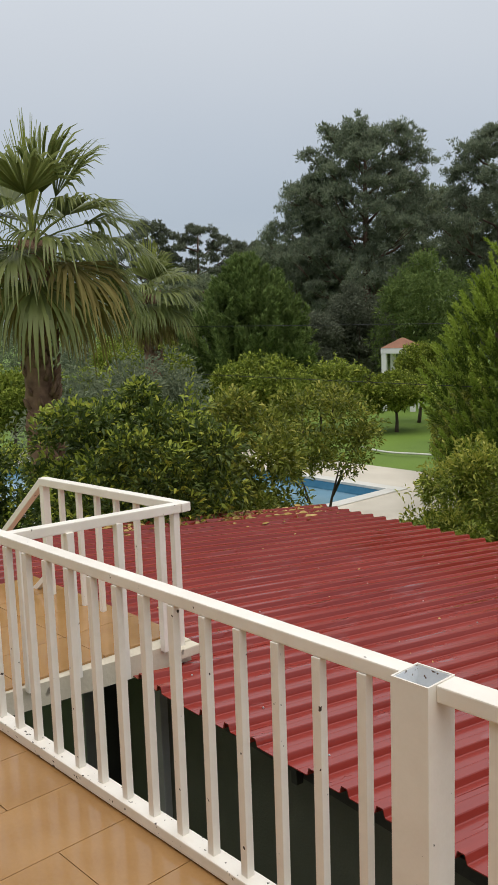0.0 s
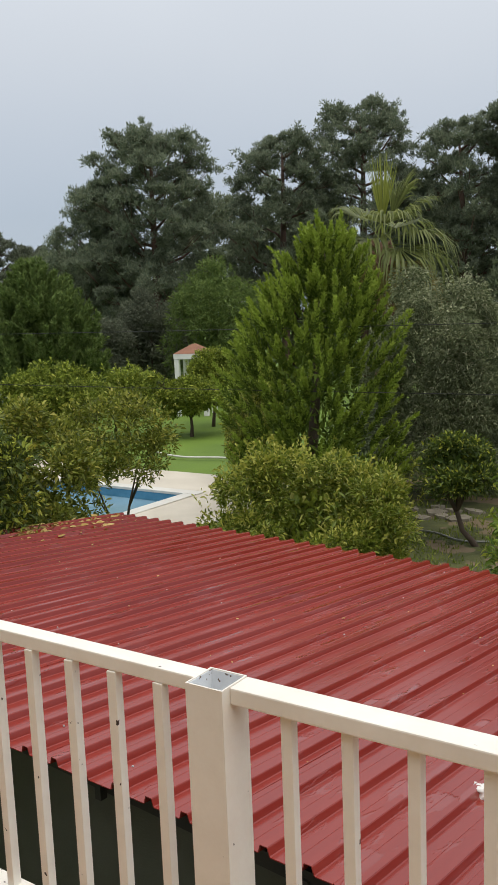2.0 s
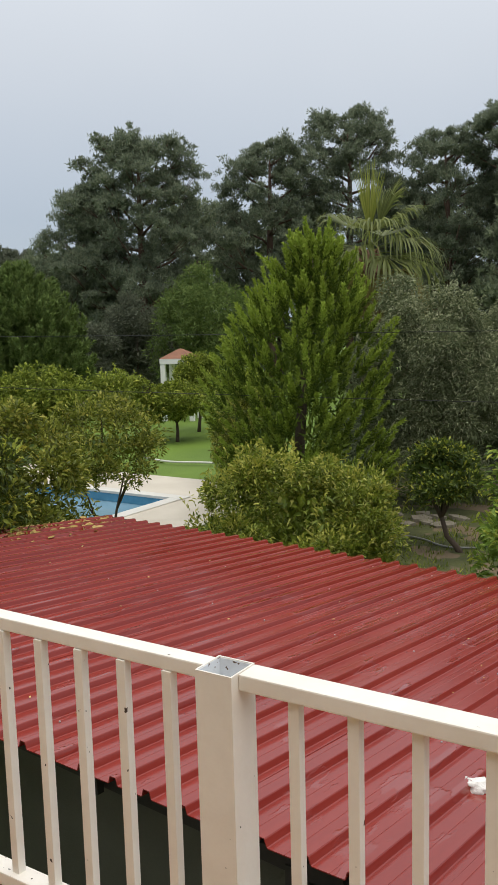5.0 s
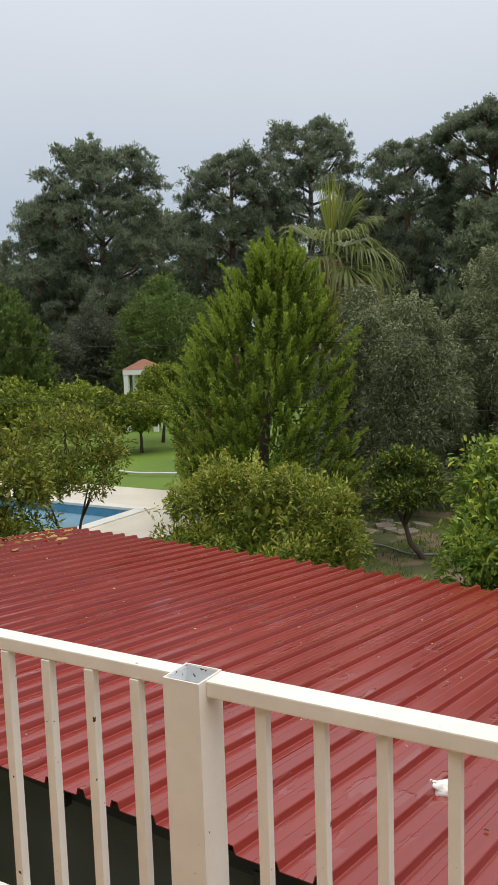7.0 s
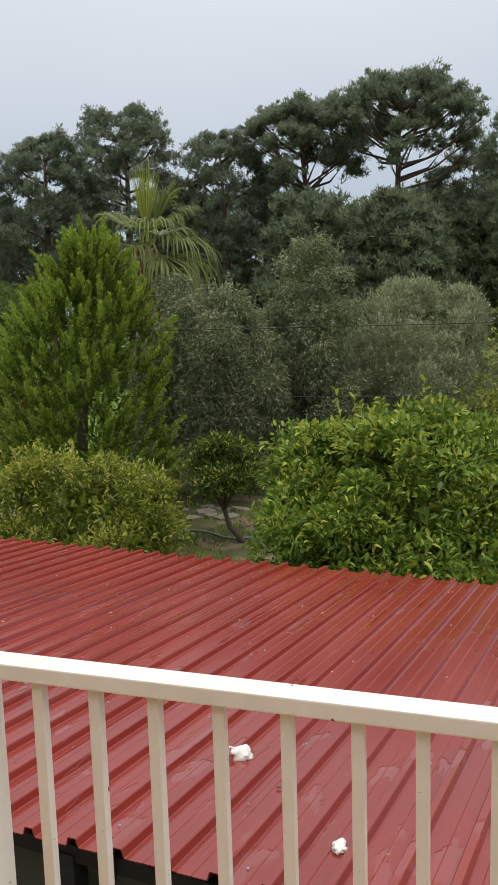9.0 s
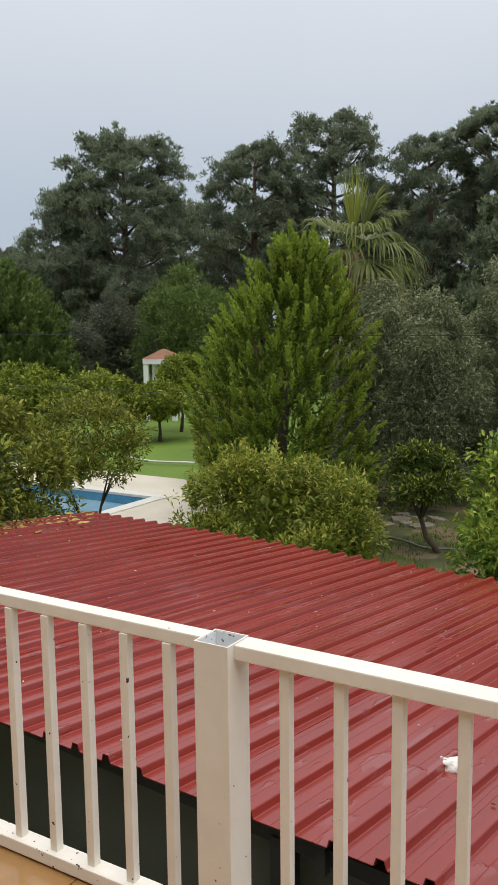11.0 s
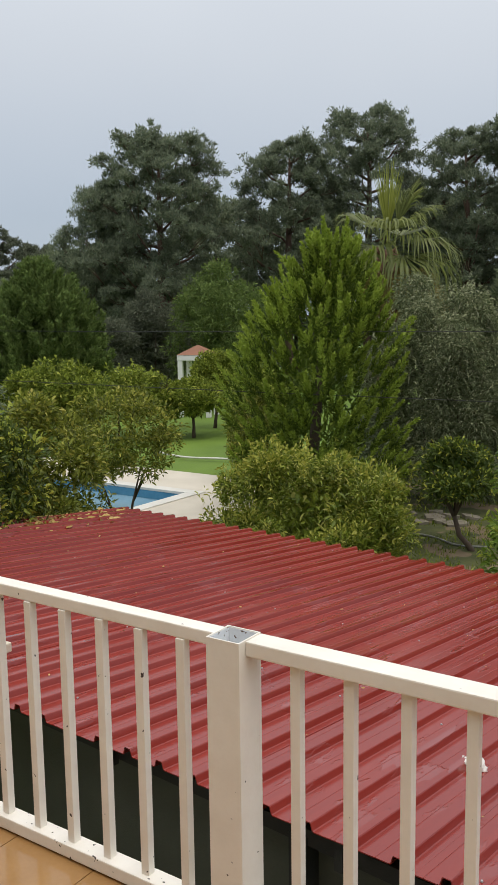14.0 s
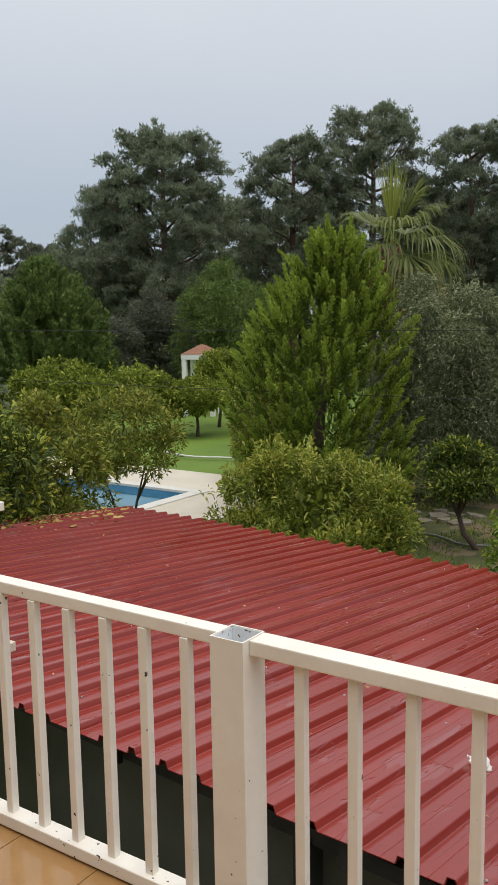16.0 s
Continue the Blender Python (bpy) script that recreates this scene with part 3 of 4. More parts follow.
ys = sorted([v for v in ys if not PY0 - 0.5 < v < PY1 + 0.5] + [PY0, PY1, 10.0, 12.0, 14.0])
grid = {}
for i, gx in enumerate(xs):
    for j, gy in enumerate(ys):
        flat = PX0 - 3 < gx < PX1 + 4 and PY0 - 3 < gy < PY1 + 4
        grid[i, j] = gb.verts.new((gx, gy, GROUND - (0.02 if flat else 0) + (0 if flat else 0.05 * noise.noise(Vector((gx * 0.3, gy * 0.3, 0))))))
for i in range(len(xs) - 1):
    for j in range(len(ys) - 1):
        if PX0 <= (xs[i] + xs[i + 1]) / 2 <= PX1 and PY0 <= (ys[j] + ys[j + 1]) / 2 <= PY1:
            continue
        f = gb.faces.new((grid[i, j], grid[i + 1, j], grid[i + 1, j + 1], grid[i, j + 1]))
        f.smooth = True
ground = part("ground", gb, M_GRASS)
tagged(ground, "bright green wet lawn reaching into the distance", "lawn", kind="structure")
soil = bmesh.new()
ring = [soil.verts.new((-0.4 + 8.6 * math.cos(a) * (1 + 0.06 * math.sin(5 * a)), 20.0 + 14.5 * math.sin(a) * (1 + 0.1 * math.cos(4 * a)), GROUND + 0.062)) for a in [math.tau * k / 48 for k in range(48)]]
soil.faces.new(ring)
soil = part("orchard_soil", soil, M_SOIL)
tagged(soil, "dark mossy soil under the orchard trees", "soil", kind="structure")
deck = thing("pavement", "pale beige pool deck of large slabs, wet", "pavement", kind="structure")
DX0, DX1, DY0, DY1 = PX0 - 2.5, PX1 + 2.4, PY0 - 2.0, PY1 + 2.5
for a in ((PX1, DX1, DY0, DY1), (DX0, PX0, DY0, DY1), (PX0, PX1, PY1, DY1), (PX0, PX1, DY0, PY0)):
    part("deck_field", box(a[0] + 0.002, a[1] - 0.002, a[2] + 0.002, a[3] - 0.002, GROUND - 0.1, GROUND + 0.04), M_DECK, deck)
pool = thing("swimming_pool", "blue tiled swimming pool with a pale coping", "swimming pool", kind="structure")
for a in ((PX0 - 0.1, PX1 + 0.35, PY1 - 0.04, PY1 + 0.32), (PX0 - 0.1, PX1 + 0.35, PY0 - 0.32, PY0 + 0.04), (PX1 - 0.04, PX1 + 0.32, PY0 + 0.05, PY1 - 0.05), (PX0 - 0.32, PX0 + 0.04, PY0 + 0.05, PY1 - 0.05)):
    part("coping", box(*a, GROUND + 0.0, GROUND + 0.07, 0.01), M_COPING, pool)
for a in ((PX0, PX1, PY1 - 0.02, PY1 + 0.2), (PX0, PX1, PY0 - 0.2, PY0 + 0.02), (PX1 - 0.02, PX1 + 0.2, PY0, PY1), (PX0 - 0.2, PX0 + 0.02, PY0, PY1)):
    part("pool_wall", box(*a, GROUND - 1.6, GROUND - 0.005), M_POOL, pool)
part("pool_floor", box(PX0, PX1, PY0, PY1, GROUND - 1.7, GROUND - 1.5), M_POOL, pool)
part("water", box(PX0 + 0.03, PX1 - 0.03, PY0 + 0.03, PY1 - 0.03, GROUND - 0.30, GROUND - 0.22), M_WATER, pool, "blue pool water")
part("lane_line", box(PX1 - 0.62, PX1 - 0.56, PY0 + 0.2, PY1 - 0.05, GROUND - 0.215, GROUND - 0.19), M_COPING, pool, "pale lane rope on the water")

# flagstones and hoses
rs = random.Random(11)
for k, (x, y) in enumerate([(-6.42, 14.94), (-6.0, 15.6), (-6.5, 16.3), (-6.1, 16.7), (-5.6, 16.5), (-5.7, 15.9), (-6.8, 15.6), (-6.3, 15.2), (-5.3, 15.9), (-7.0, 16.4), (-5.9, 16.2), (-6.6, 15.8), (-5.2, 16.6), (-7.3, 15.9)]):
    bm = bmesh.new()
    n = rs.randint(5, 7)
    r = rs.uniform(0.18, 0.36)
    top = [bm.verts.new((r * rs.uniform(0.75, 1.15) * math.cos(math.tau * i / n), r * rs.uniform(0.6, 0.95) * math.sin(math.tau * i / n), 0.05 + rs.uniform(0, 0.03))) for i in range(n)]
    f = bm.faces.new(top)
    ex = bmesh.ops.extrude_face_region(bm, geom=[f])
    bmesh.ops.translate(bm, verts=[g for g in ex["geom"] if isinstance(g, bmesh.types.BMVert)], vec=(0, 0, -0.08))
    bmesh.ops.recalc_face_normals(bm, faces=bm.faces)
    ob = part("flagstone", bm, M_STONE)
    ob.location = (x, y, GROUND + 0.055)
    ob.rotation_euler = (rs.uniform(-0.14, 0.14), rs.uniform(-0.14, 0.14), rs.uniform(0, 6))
    tagged(ob, "loose grey broken flagstone lying on the soil", "stone", "loose flagstones")


n = 9000
rg = np.random.default_rng(15)
gp = np.stack([rg.uniform(-9.5, -1.5, n), rg.uniform(11.5, 18.5, n), np.full(n, GROUND + 0.06)], 1)
keep = np.array([noise.noise(Vector((p[0] * 0.9, p[1] * 0.9, 4.0))) > -0.08 for p in gp.tolist()])
gp = gp[keep]
gl = rg.uniform(0.05, 0.14, len(gp))
tufts = leaves("grass_tufts", gp, rg.normal(size=(len(gp), 3)) * 0.5 + np.array([0, 0, 1.0]), gl, gl * 0.22, L_ORCH, None, rg, None)
tagged(tufts, "short green weeds growing on the orchard soil", "weeds", kind="stuff")


def hose(name, pts, r, label, mat=M_HOSE):
    bm = bmesh.new()
    out = []
    for i in range(len(pts) - 1):
        p0, p1, p2, p3 = (Vector(pts[max(0, min(len(pts) - 1, i + k))]) for k in (-1, 0, 1, 2))
        for q in range(6):
            u = q / 6
            out.append(0.5 * ((2 * p1) + (p2 - p0) * u + (2 * p0 - 5 * p1 + 4 * p2 - p3) * u * u + (3 * p1 - p0 - 3 * p2 + p3) * u ** 3))
    out.append(Vector(pts[-1]))
    tube(bm, out, [r] * len(out), 6)
    return tagged(part(name, bm, mat), label, "hose")


H = GROUND + 0.09
hose("garden_hose", [(-6.6, 15.2, H), (-6.1, 14.7, H), (-5.3, 14.55, H), (-4.7, 14.2, H), (-4.3, 14.25, H), (-3.6, 14.6, H)], 0.02, "grey garden hose lying on the soil")
hose("garden_hose", [(-17.4, 20.6, H), (-16.6, 20.3, H), (-15.8, 20.2, H), (-14.8, 20.5, H), (-13.8, 20.6, H), (-12.6, 21.0, H)], 0.035, "pale garden hose lying on the lawn", M_COPING)
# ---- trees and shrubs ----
broadleaf("citrus_tree", -6.6, 3.95, 0.85, (1.2, 1.15), -2.5, L_CITRUS, "dense dark green citrus tree beside the red roof", "tree", 21, 420, 105, 0.078, sprigs=26, crad=0.22, lit_fresh_mat=F_CITRUS, lit_share=0.7, lobes=30, lobe=0.36)
broadleaf("citrus_tree", -8.6, 3.3, 0.15, (0.75, 0.7), -2.5, L_CITRUS, "low dark citrus tree at the foot of the palm", "tree", 33, 170, 70, 0.072, sprigs=8, crad=0.2, lit_fresh_mat=F_CITRUS, lobes=14)
broadleaf("citrus_tree", -6.92, 5.65, 0.5, (0.78, 0.78), -2.3, L_YELLOW, "yellowing sparse citrus tree beside the red roof", "tree", 22, 230, 60, 0.082, sprigs=18, crad=0.19, lit_fresh_mat=F_YELLOW, lobes=20)
broadleaf("citrus_tree", -7.72, 8.1, 0.48, (0.8, 0.75), -0.95, L_YELLOW, "small citrus tree with bare forked trunk by the pool", "tree", 23, 150, 50, 0.075, core=60, sprigs=16, crad=0.17, trunk_r=0.05, lit_fresh_mat=F_YELLOW, fork_z=1.0, forks=2, lobes=14, lobe=0.42)
broadleaf("shrub", -4.47, 7.95, -0.1, (1.36, 1.1), -2.7, L_SHRUB, "rounded green shrub with narrow leaves behind the roof", "shrub", 24, 400, 115, 0.07, 0.36, sprigs=70, crad=0.2, lit_fresh_mat=F_SHRUB, lit_share=0.75, lobes=36, lobe=0.32)
broadleaf("citrus_tree", -0.33, 7.88, 0.48, (1.5, 1.35), -2.5, L_CITRUS_R, "large glossy bright green citrus tree behind the roof", "tree", 125, 380, 125, 0.098, sprigs=30, crad=0.26, lit_fresh_mat=F_CITRUS, lit_share=0.48, lobes=34, lobe=0.34)
broadleaf("citrus_tree", -4.22, 14.07, -0.85, (0.6, 0.58), -1.95, L_CITRUS, "small dark citrus tree with a bent bare trunk", "tree", 26, 120, 50, 0.10, core=200, trunk_r=0.06, lean=(-0.4, -0.15), lit_fresh_mat=F_CITRUS, lit_share=0.25, lobes=12, lobe=0.42, fork_z=0.75)
broadleaf("bush", 0.9, 12.4, 1.1, (1.0, 1.0), -2.4, L_YELLOW, "sparse yellow-green bush among the trees", "bush", 27, 120, 36, 0.09, amount=0.45, lit_fresh_mat=F_YELLOW)
broadleaf("bush", -10.2, 15.9, -0.35, (0.75, 0.8), -2.6, L_YELLOW, "low yellow-green leafy bush beside the cypress", "bush", 34, 150, 50, 0.1, sprigs=10, crad=0.2, lit_fresh_mat=F_YELLOW, lobes=14)
broadleaf("bush", -6.15, 13.9, -1.45, (0.8, 0.6), -2.8, L_YELLOW, "sprawling yellow-green bush at the foot of the cypress", "bush", 35, 70, 30, 0.11, sprigs=12, crad=0.2, core=150, lit_fresh_mat=F_YELLOW, lobes=9)
broadleaf("olive_tree", -6.4, 18.0, 2.45, (1.85, 1.5), -2.95, L_OLIVE, "dense dark grey-green olive tree", "tree", 28, 330, 190, 0.10, 0.22, False, 0.1, crad=0.34, lit_share=0.55, bend=0.35, lit_fresh_mat=F_OLIVE, low=-0.8, lobes=22, lobe=0.34, sprigs=60, core=3500)
broadleaf("olive_tree", -4.2, 19.5, 3.55, (1.25, 1.2), -2.95, L_OLIVE, "tall dark grey-green olive tree", "tree", 29, 300, 180, 0.10, 0.22, False, 0.1, crad=0.32, lit_share=0.5, bend=0.3, lit_fresh_mat=F_OLIVE, low=-0.8, lobes=20, lobe=0.34, sprigs=50, core=3000)
broadleaf("olive_tree", -2.0, 21.6, 2.15, (1.95, 1.7), -2.95, L_OLIVE_P, "pale silvery olive tree", "tree", 30, 300, 170, 0.115, 0.22, False, 0.55, crad=0.34, lit_share=0.8, bend=0.0, lit_fresh_mat=F_OLIVE, low=-0.8, lobes=22, lobe=0.34, sprigs=110, core=2500)
broadleaf("olive_tree", 1.6, 24.0, 1.6, (2.0, 1.8), -2.95, L_OLIVE, "low dark olive tree at the garden's end", "tree", 31, 300, 60, 0.12, 0.22, False, 0.2, crad=0.36, lit_fresh_mat=F_OLIVE, low=-0.8, lobes=18)
for k, (x, y, top, r, sd) in enumerate([(-20.4, 19.4, 0.15, 1.35, 1), (-20.9, 23.2, 0.02, 1.4, 2), (-19.0, 24.6, -0.72, 1.1, 3), (-12.0, 18.5, -0.35, 0.85, 4),
                                        (-25.4, 12.4, 0.2, 1.3, 5), (-27.8, 16.3, -0.3, 1.4, 6), (-24.0, 21.5, -0.2, 1.3, 7), (-17.2, 26.8, -0.3, 1.0, 8), (-19.95, 27.3, 0.12, 0.9, 9), (-22.5, 14.5, -0.1, 1.3, 11), (-25.5, 18.5, 0.3, 1.5, 12), (-31.0, 22.0, 0.6, 1.8, 13), (-35.0, 25.0, 0.8, 1.9, 14), (-40.0, 27.0, 0.8, 2.0, 15), (-29.0, 19.0, 0.2, 1.6, 16)]):
    broadleaf("orchard_tree", x, y, top, (r, r), max(top - 1.9 * r, -2.2), L_ORCH, "small round green orchard tree on the lawn", "tree", 40 + sd, 190, 44, 0.14, 0.42, False, 0.3, crad=0.25, group="orchard trees", lit_fresh_mat=F_CITRUS, lobes=16, lobe=0.36, sprigs=12)
for x, y, top, r, sd in ((-29.9, 35.4, 3.0, 1.7, 1), (-30.4, 32.6, 1.6, 1.3, 2)):
    broadleaf("grey_tree", x, y, top, (r, r), -2.4, L_GREY, "dull grey-green round tree before the pines", "tree", 60 + sd, 220, 60, 0.2, 0.3, False, 0.4, crad=0.4, lobes=14)
broadleaf("broadleaf_tree", -24.8, 34.6, 4.1, (2.5, 2.2), -2.2, L_YPINE, "soft dark green tree before the pines", "tree", 64, 300, 60, 0.22, 0.25, False, 0.3, crad=0.42, lobes=24, lobe=0.34, sprigs=40)


def plume_tree(name, x, y, top, rad, bottom, mat, label, seed, plumes=420, plume=0.75, per=70, leaf=0.12, slim=0.22, out=0.55, lean=(0, 0), rough=0.3, top_shape=0.75):
    """A conifer of upright feathery plumes."""
    rng = np.random.default_rng(seed)
    t = thing(name, label, "tree", at=(x, y, GROUND))
    h = top - bottom
    bm = bmesh.new()
    tube(bm, [(0, 0, -0.1), (lean[0] * 0.4, lean[1] * 0.4, (bottom - GROUND) + h * 0.4), (lean[0] * 0.9, lean[1] * 0.9, top - GROUND - 0.5)], [0.14, 0.1, 0.03], 8)
    part("trunk", bm, M_BARK, t)
    f = rng.random(plumes) ** 0.9
    prof = np.where(f < 0.32, 0.72 + 0.28 * np.sin(f / 0.32 * math.pi / 2), np.maximum(0.03, np.cos((f - 0.32) / 0.68 * math.pi / 2)) ** top_shape)
    a = rng.uniform(0, math.tau, plumes)
    wob = np.array([1 + rough * noise.noise(Vector((math.cos(q) * 1.4, math.sin(q) * 1.4, z * 3.5 + seed))) for q, z in zip(a.tolist(), f.tolist())])
    rr = rad * prof * wob * np.where(rng.random(plumes) < 0.3, rng.uniform(0.4, 0.85, plumes), rng.uniform(0.85, 1.02, plumes))
    o = np.stack([np.cos(a), np.sin(a), np.zeros(plumes)], 1)
    shift = np.array([[lean[0], lean[1], 0.0]])
    p0 = o * rr.reshape(-1, 1) + shift * f.reshape(-1, 1) + np.array([0, 0, 1.0]) * (bottom - GROUND + f * (h - plume * 0.8)).reshape(-1, 1)
    ax = unit(o * (out * (1 - f * 0.6)).reshape(-1, 1) + np.array([0, 0, 1.0]) + rng.normal(size=(plumes, 3)) * 0.13)
    pl = plume * rng.uniform(0.6, 1.15, plumes)
    u = np.tile(np.linspace(0, 1, per), plumes)
    axr = np.repeat(ax, per, 0)
    lat = unit(np.cross(axr, rng.normal(size=(plumes * per, 3))))
    w = np.repeat(pl, per) * slim * (1 - u) ** 0.8 * (0.25 + np.minimum(1, u * 4) * 0.75)
    base = np.repeat(p0, per, 0) + axr * (np.repeat(pl, per) * u).reshape(-1, 1) + lat * (w * rng.uniform(0, 0.7, len(u))).reshape(-1, 1)
    axis = axr * 0.9 + lat * 0.75 + rng.normal(size=(len(u), 3)) * 0.15
    core = 2600
    g = rng.random(core)
    cr = rad * 0.62 * np.maximum(0.05, np.cos(np.maximum(0, g - 0.3) / 0.7 * math.pi / 2)) * np.sqrt(rng.random(core))
    ca = rng.uniform(0, math.tau, core)
    base = np.concatenate([base, np.stack([cr * np.cos(ca), cr * np.sin(ca), bottom - GROUND + g * h * 0.85], 1) + shift * g.reshape(-1, 1)])
    axis = np.concatenate([axis, rng.normal(size=(core, 3)) + np.array([0, 0, 1.0])])
    u = np.concatenate([u, np.zeros(core)])
    ln = leaf * rng.uniform(0.7, 1.3, len(u))
    ln[-core:] *= 2.6
    # Plume ends paler than their insides: new growth plus light put into colour.
    leaves("crown", base, axis, ln, ln * 0.42, mat, t, rng, None, lit_fresh=u > 0.32 + 0.4 * rng.random(len(u)), lit_fresh_mat=F_CYPRESS if mat is L_CYPRESS else None)
    return t


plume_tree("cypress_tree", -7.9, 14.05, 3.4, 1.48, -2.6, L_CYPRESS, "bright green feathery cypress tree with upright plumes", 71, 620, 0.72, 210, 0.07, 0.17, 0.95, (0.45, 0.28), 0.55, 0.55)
plume_tree("young_pine", -29.6, 27.0, 4.35, 2.9, -2.6, L_YPINE, "dense round dark green young pine", 72, 800, 0.95, 84, 0.20, 0.3, 0.8)


def pine(name, x, y, top, crown, spread, seed, mat=L_PINE, label="tall dark pine with open crown and bare reddish trunk", lean=(0.0, 0.0), pads=40, pad=0.85, clumps=15, per=46, group="pine wood", size=1.0, dome=False):
    """A pine: bare trunk, rising crooked limbs, and rounded pads of needle tufts at their ends."""
    rng = np.random.default_rng(seed)
    t = thing(name, label, "tree", group, at=(x, y, GROUND))
    h = top - GROUND
    bm = bmesh.new()
    axis = [Vector((lean[0] * (q / 6) ** 1.4 + 0.22 * math.sin(q * 1.3 + seed) * q / 6, lean[1] * (q / 6) ** 1.4 + 0.22 * math.cos(q * 1.7 + seed) * q / 6, h * q / 6 * 0.94)) for q in range(7)]
    tube(bm, axis, [0.30, 0.27, 0.25, 0.22, 0.18, 0.12, 0.05], 8)

    def on_axis(z):
        q = min(5.999, max(0.0, z / axis[6].z * 6))
        return axis[int(q)].lerp(axis[int(q) + 1], q - int(q))
    cs, rs2 = [], []
    for k in range(pads):
        g = (k + rng.random()) / pads
        a = k * 2.4 + rng.normal() * 0.4
        if dome:
            r = spread * math.sqrt((k + 0.5) / pads) * rng.uniform(0.85, 1.05)
            z = h * (0.965 - 0.15 * (r / spread) ** 2) - rng.uniform(0.0, 1.0) - (rng.uniform(0.8, 2.8) if k % 7 < 2 and r > 0.4 * spread else 0.0)
            pr = pad * rng.uniform(0.6, 1.15)
            foot = on_axis(max(h * 0.56, z - 0.30 * r - rng.uniform(0.5, 1.4)))
        else:
            r = spread * math.sin(math.pi * (0.20 + 0.70 * g)) ** 0.8 * math.sqrt(rng.uniform(0.12, 1.0)) * rng.uniform(0.85, 1.1)
            pr = pad * rng.uniform(0.65, 1.2) * (1.1 - 0.35 * g)
            z = h * (1 - crown * (1 - g)) - pr * 0.5
            foot = on_axis(max(h * 0.3, z - 0.5 * r - 0.4))
        c = on_axis(min(z, axis[6].z)) * 1.0
        c = Vector((c.x + math.cos(a) * r, c.y + math.sin(a) * r, z))
        mid = foot.lerp(c, 0.5) + Vector((rng.normal() * 0.25, rng.normal() * 0.25, -0.12 * r))
        if k % (3 if dome else 6) == 0:
            tube(bm, [foot, mid, c - Vector((0, 0, pr * 0.25))], [0.10, 0.07, 0.03], 5)
        for i in range(3 if k % 2 else 0):
            e = c + Vector(rng.uniform(-1, 1, 3).tolist()) * pr * 0.7
            tube(bm, [mid.lerp(c, 0.5), mid.lerp(e, 0.75), e], [0.03, 0.02, 0.01], 4)
        u = sphere_dirs(rng, clumps, -0.45)
        for d in u.tolist():
            f = rng.uniform(0.35, 1.45)
            cs.append((c.x + d[0] * pr * f, c.y + d[1] * pr * f, c.z + d[2] * pr * 0.68 * f))
            rs2.append(rng.uniform(0.16, 0.46) * (0.6 + 0.4 * pad))
    part("trunk", bm, M_PBARK, t)
    base, ax = clump_leaves(rng, np.array(cs), np.array(rs2).reshape(-1, 1) * np.array([[1, 1, 0.85]]), per, 0.7, 0.5, 0.6, 0.1)
    ln = rng.uniform(0.13, 0.26, len(base)) * size
    leaves("crown", base, ax, ln, ln * 0.36, mat, t, rng, None)
    return t


pine("pine_tree", -33.2, 40.3, 12.6, 0.70, 5.0, 113, pads=165)
pine("pine_tree", -37.2, 39.6, 9.8, 0.72, 3.3, 114, pads=95)
pine("pine_tree", -28.9, 48.1, 12.9, 0.66, 4.3, 102, pads=130)
pine("pine_tree", -25.2, 52.2, 15.1, 0.60, 4.3, 103, pads=125)
pine("pine_tree", -18.9, 53.5, 13.0, 0.66, 4.4, 104, pads=130)
pine("pine_tree", -13.0, 53.9, 15.2, 0.38, 4.1, 105, pads=82, dome=True, lean=(-0.6, -0.2), pad=0.75, label="broad dark pine with bent bare limbs")
pine("pine_tree", -7.8, 54.6, 16.4, 0.40, 5.2, 106, pads=112, dome=True, lean=(0.3, 0.1), pad=0.75, label="tall pine with a wide flat crown and a bare trunk")
pine("pine_tree", -3.7, 59.4, 11.6, 0.66, 4.0, 107, pads=90)
pine("pine_tree", 0.9, 50.3, 12.7, 0.50, 3.0, 108, pads=64, lean=(-0.8, 0.0), label="slender leaning pine with a bare reddish trunk")
for k, (x, y, top, r) in enumerate([(-16.07, 8.9, 0.7, 1.2), (-16.3, 10.6, 0.75, 1.2), (-16.5, 12.2, 0.5, 1.1), (-9.3, 21.3, -0.5, 1.5), (-7.4, 21.6, -0.1, 1.5), (-4.6, 22.6, 0.2, 1.6), (-0.2, 25.6, -0.2, 1.7), (3.2, 25.6, 0.0, 1.6)]):
    broadleaf("hedge_bush", x, y, top, (r, 0.9), -2.95, L_PINE_D, "dark dense bush in the garden" if k < 3 else "dark dense bush at the foot of the olive trees", "bush", 80 + k, 150, 50, 0.16, 0.3, False, 0.3, crad=0.4, amount=0.3, low=-0.97, group="dark garden bushes")
for k, (x, y, top, r) in enumerate([(-75.1, 55.2, 11.7, 4.2), (-71.8, 59.3, 11.2, 4.6), (-68.4, 63.2, 9.4, 4.2), (-80.0, 50.0, 9.5, 4.5), (-64.0, 66.0, 8.6, 4.5), (-60.0, 64.0, 7.6, 4.5)]):
    # Farthest pines take the grey-green leaves, so distance haze lies in their colour.
    pine("far_pine", x, y, top, 0.62, r, 120 + k, L_GREY if k < 3 else L_PINE, "distant pine at the edge of the wood, paled by haze in its colour", pads=60, per=44, size=1.3)
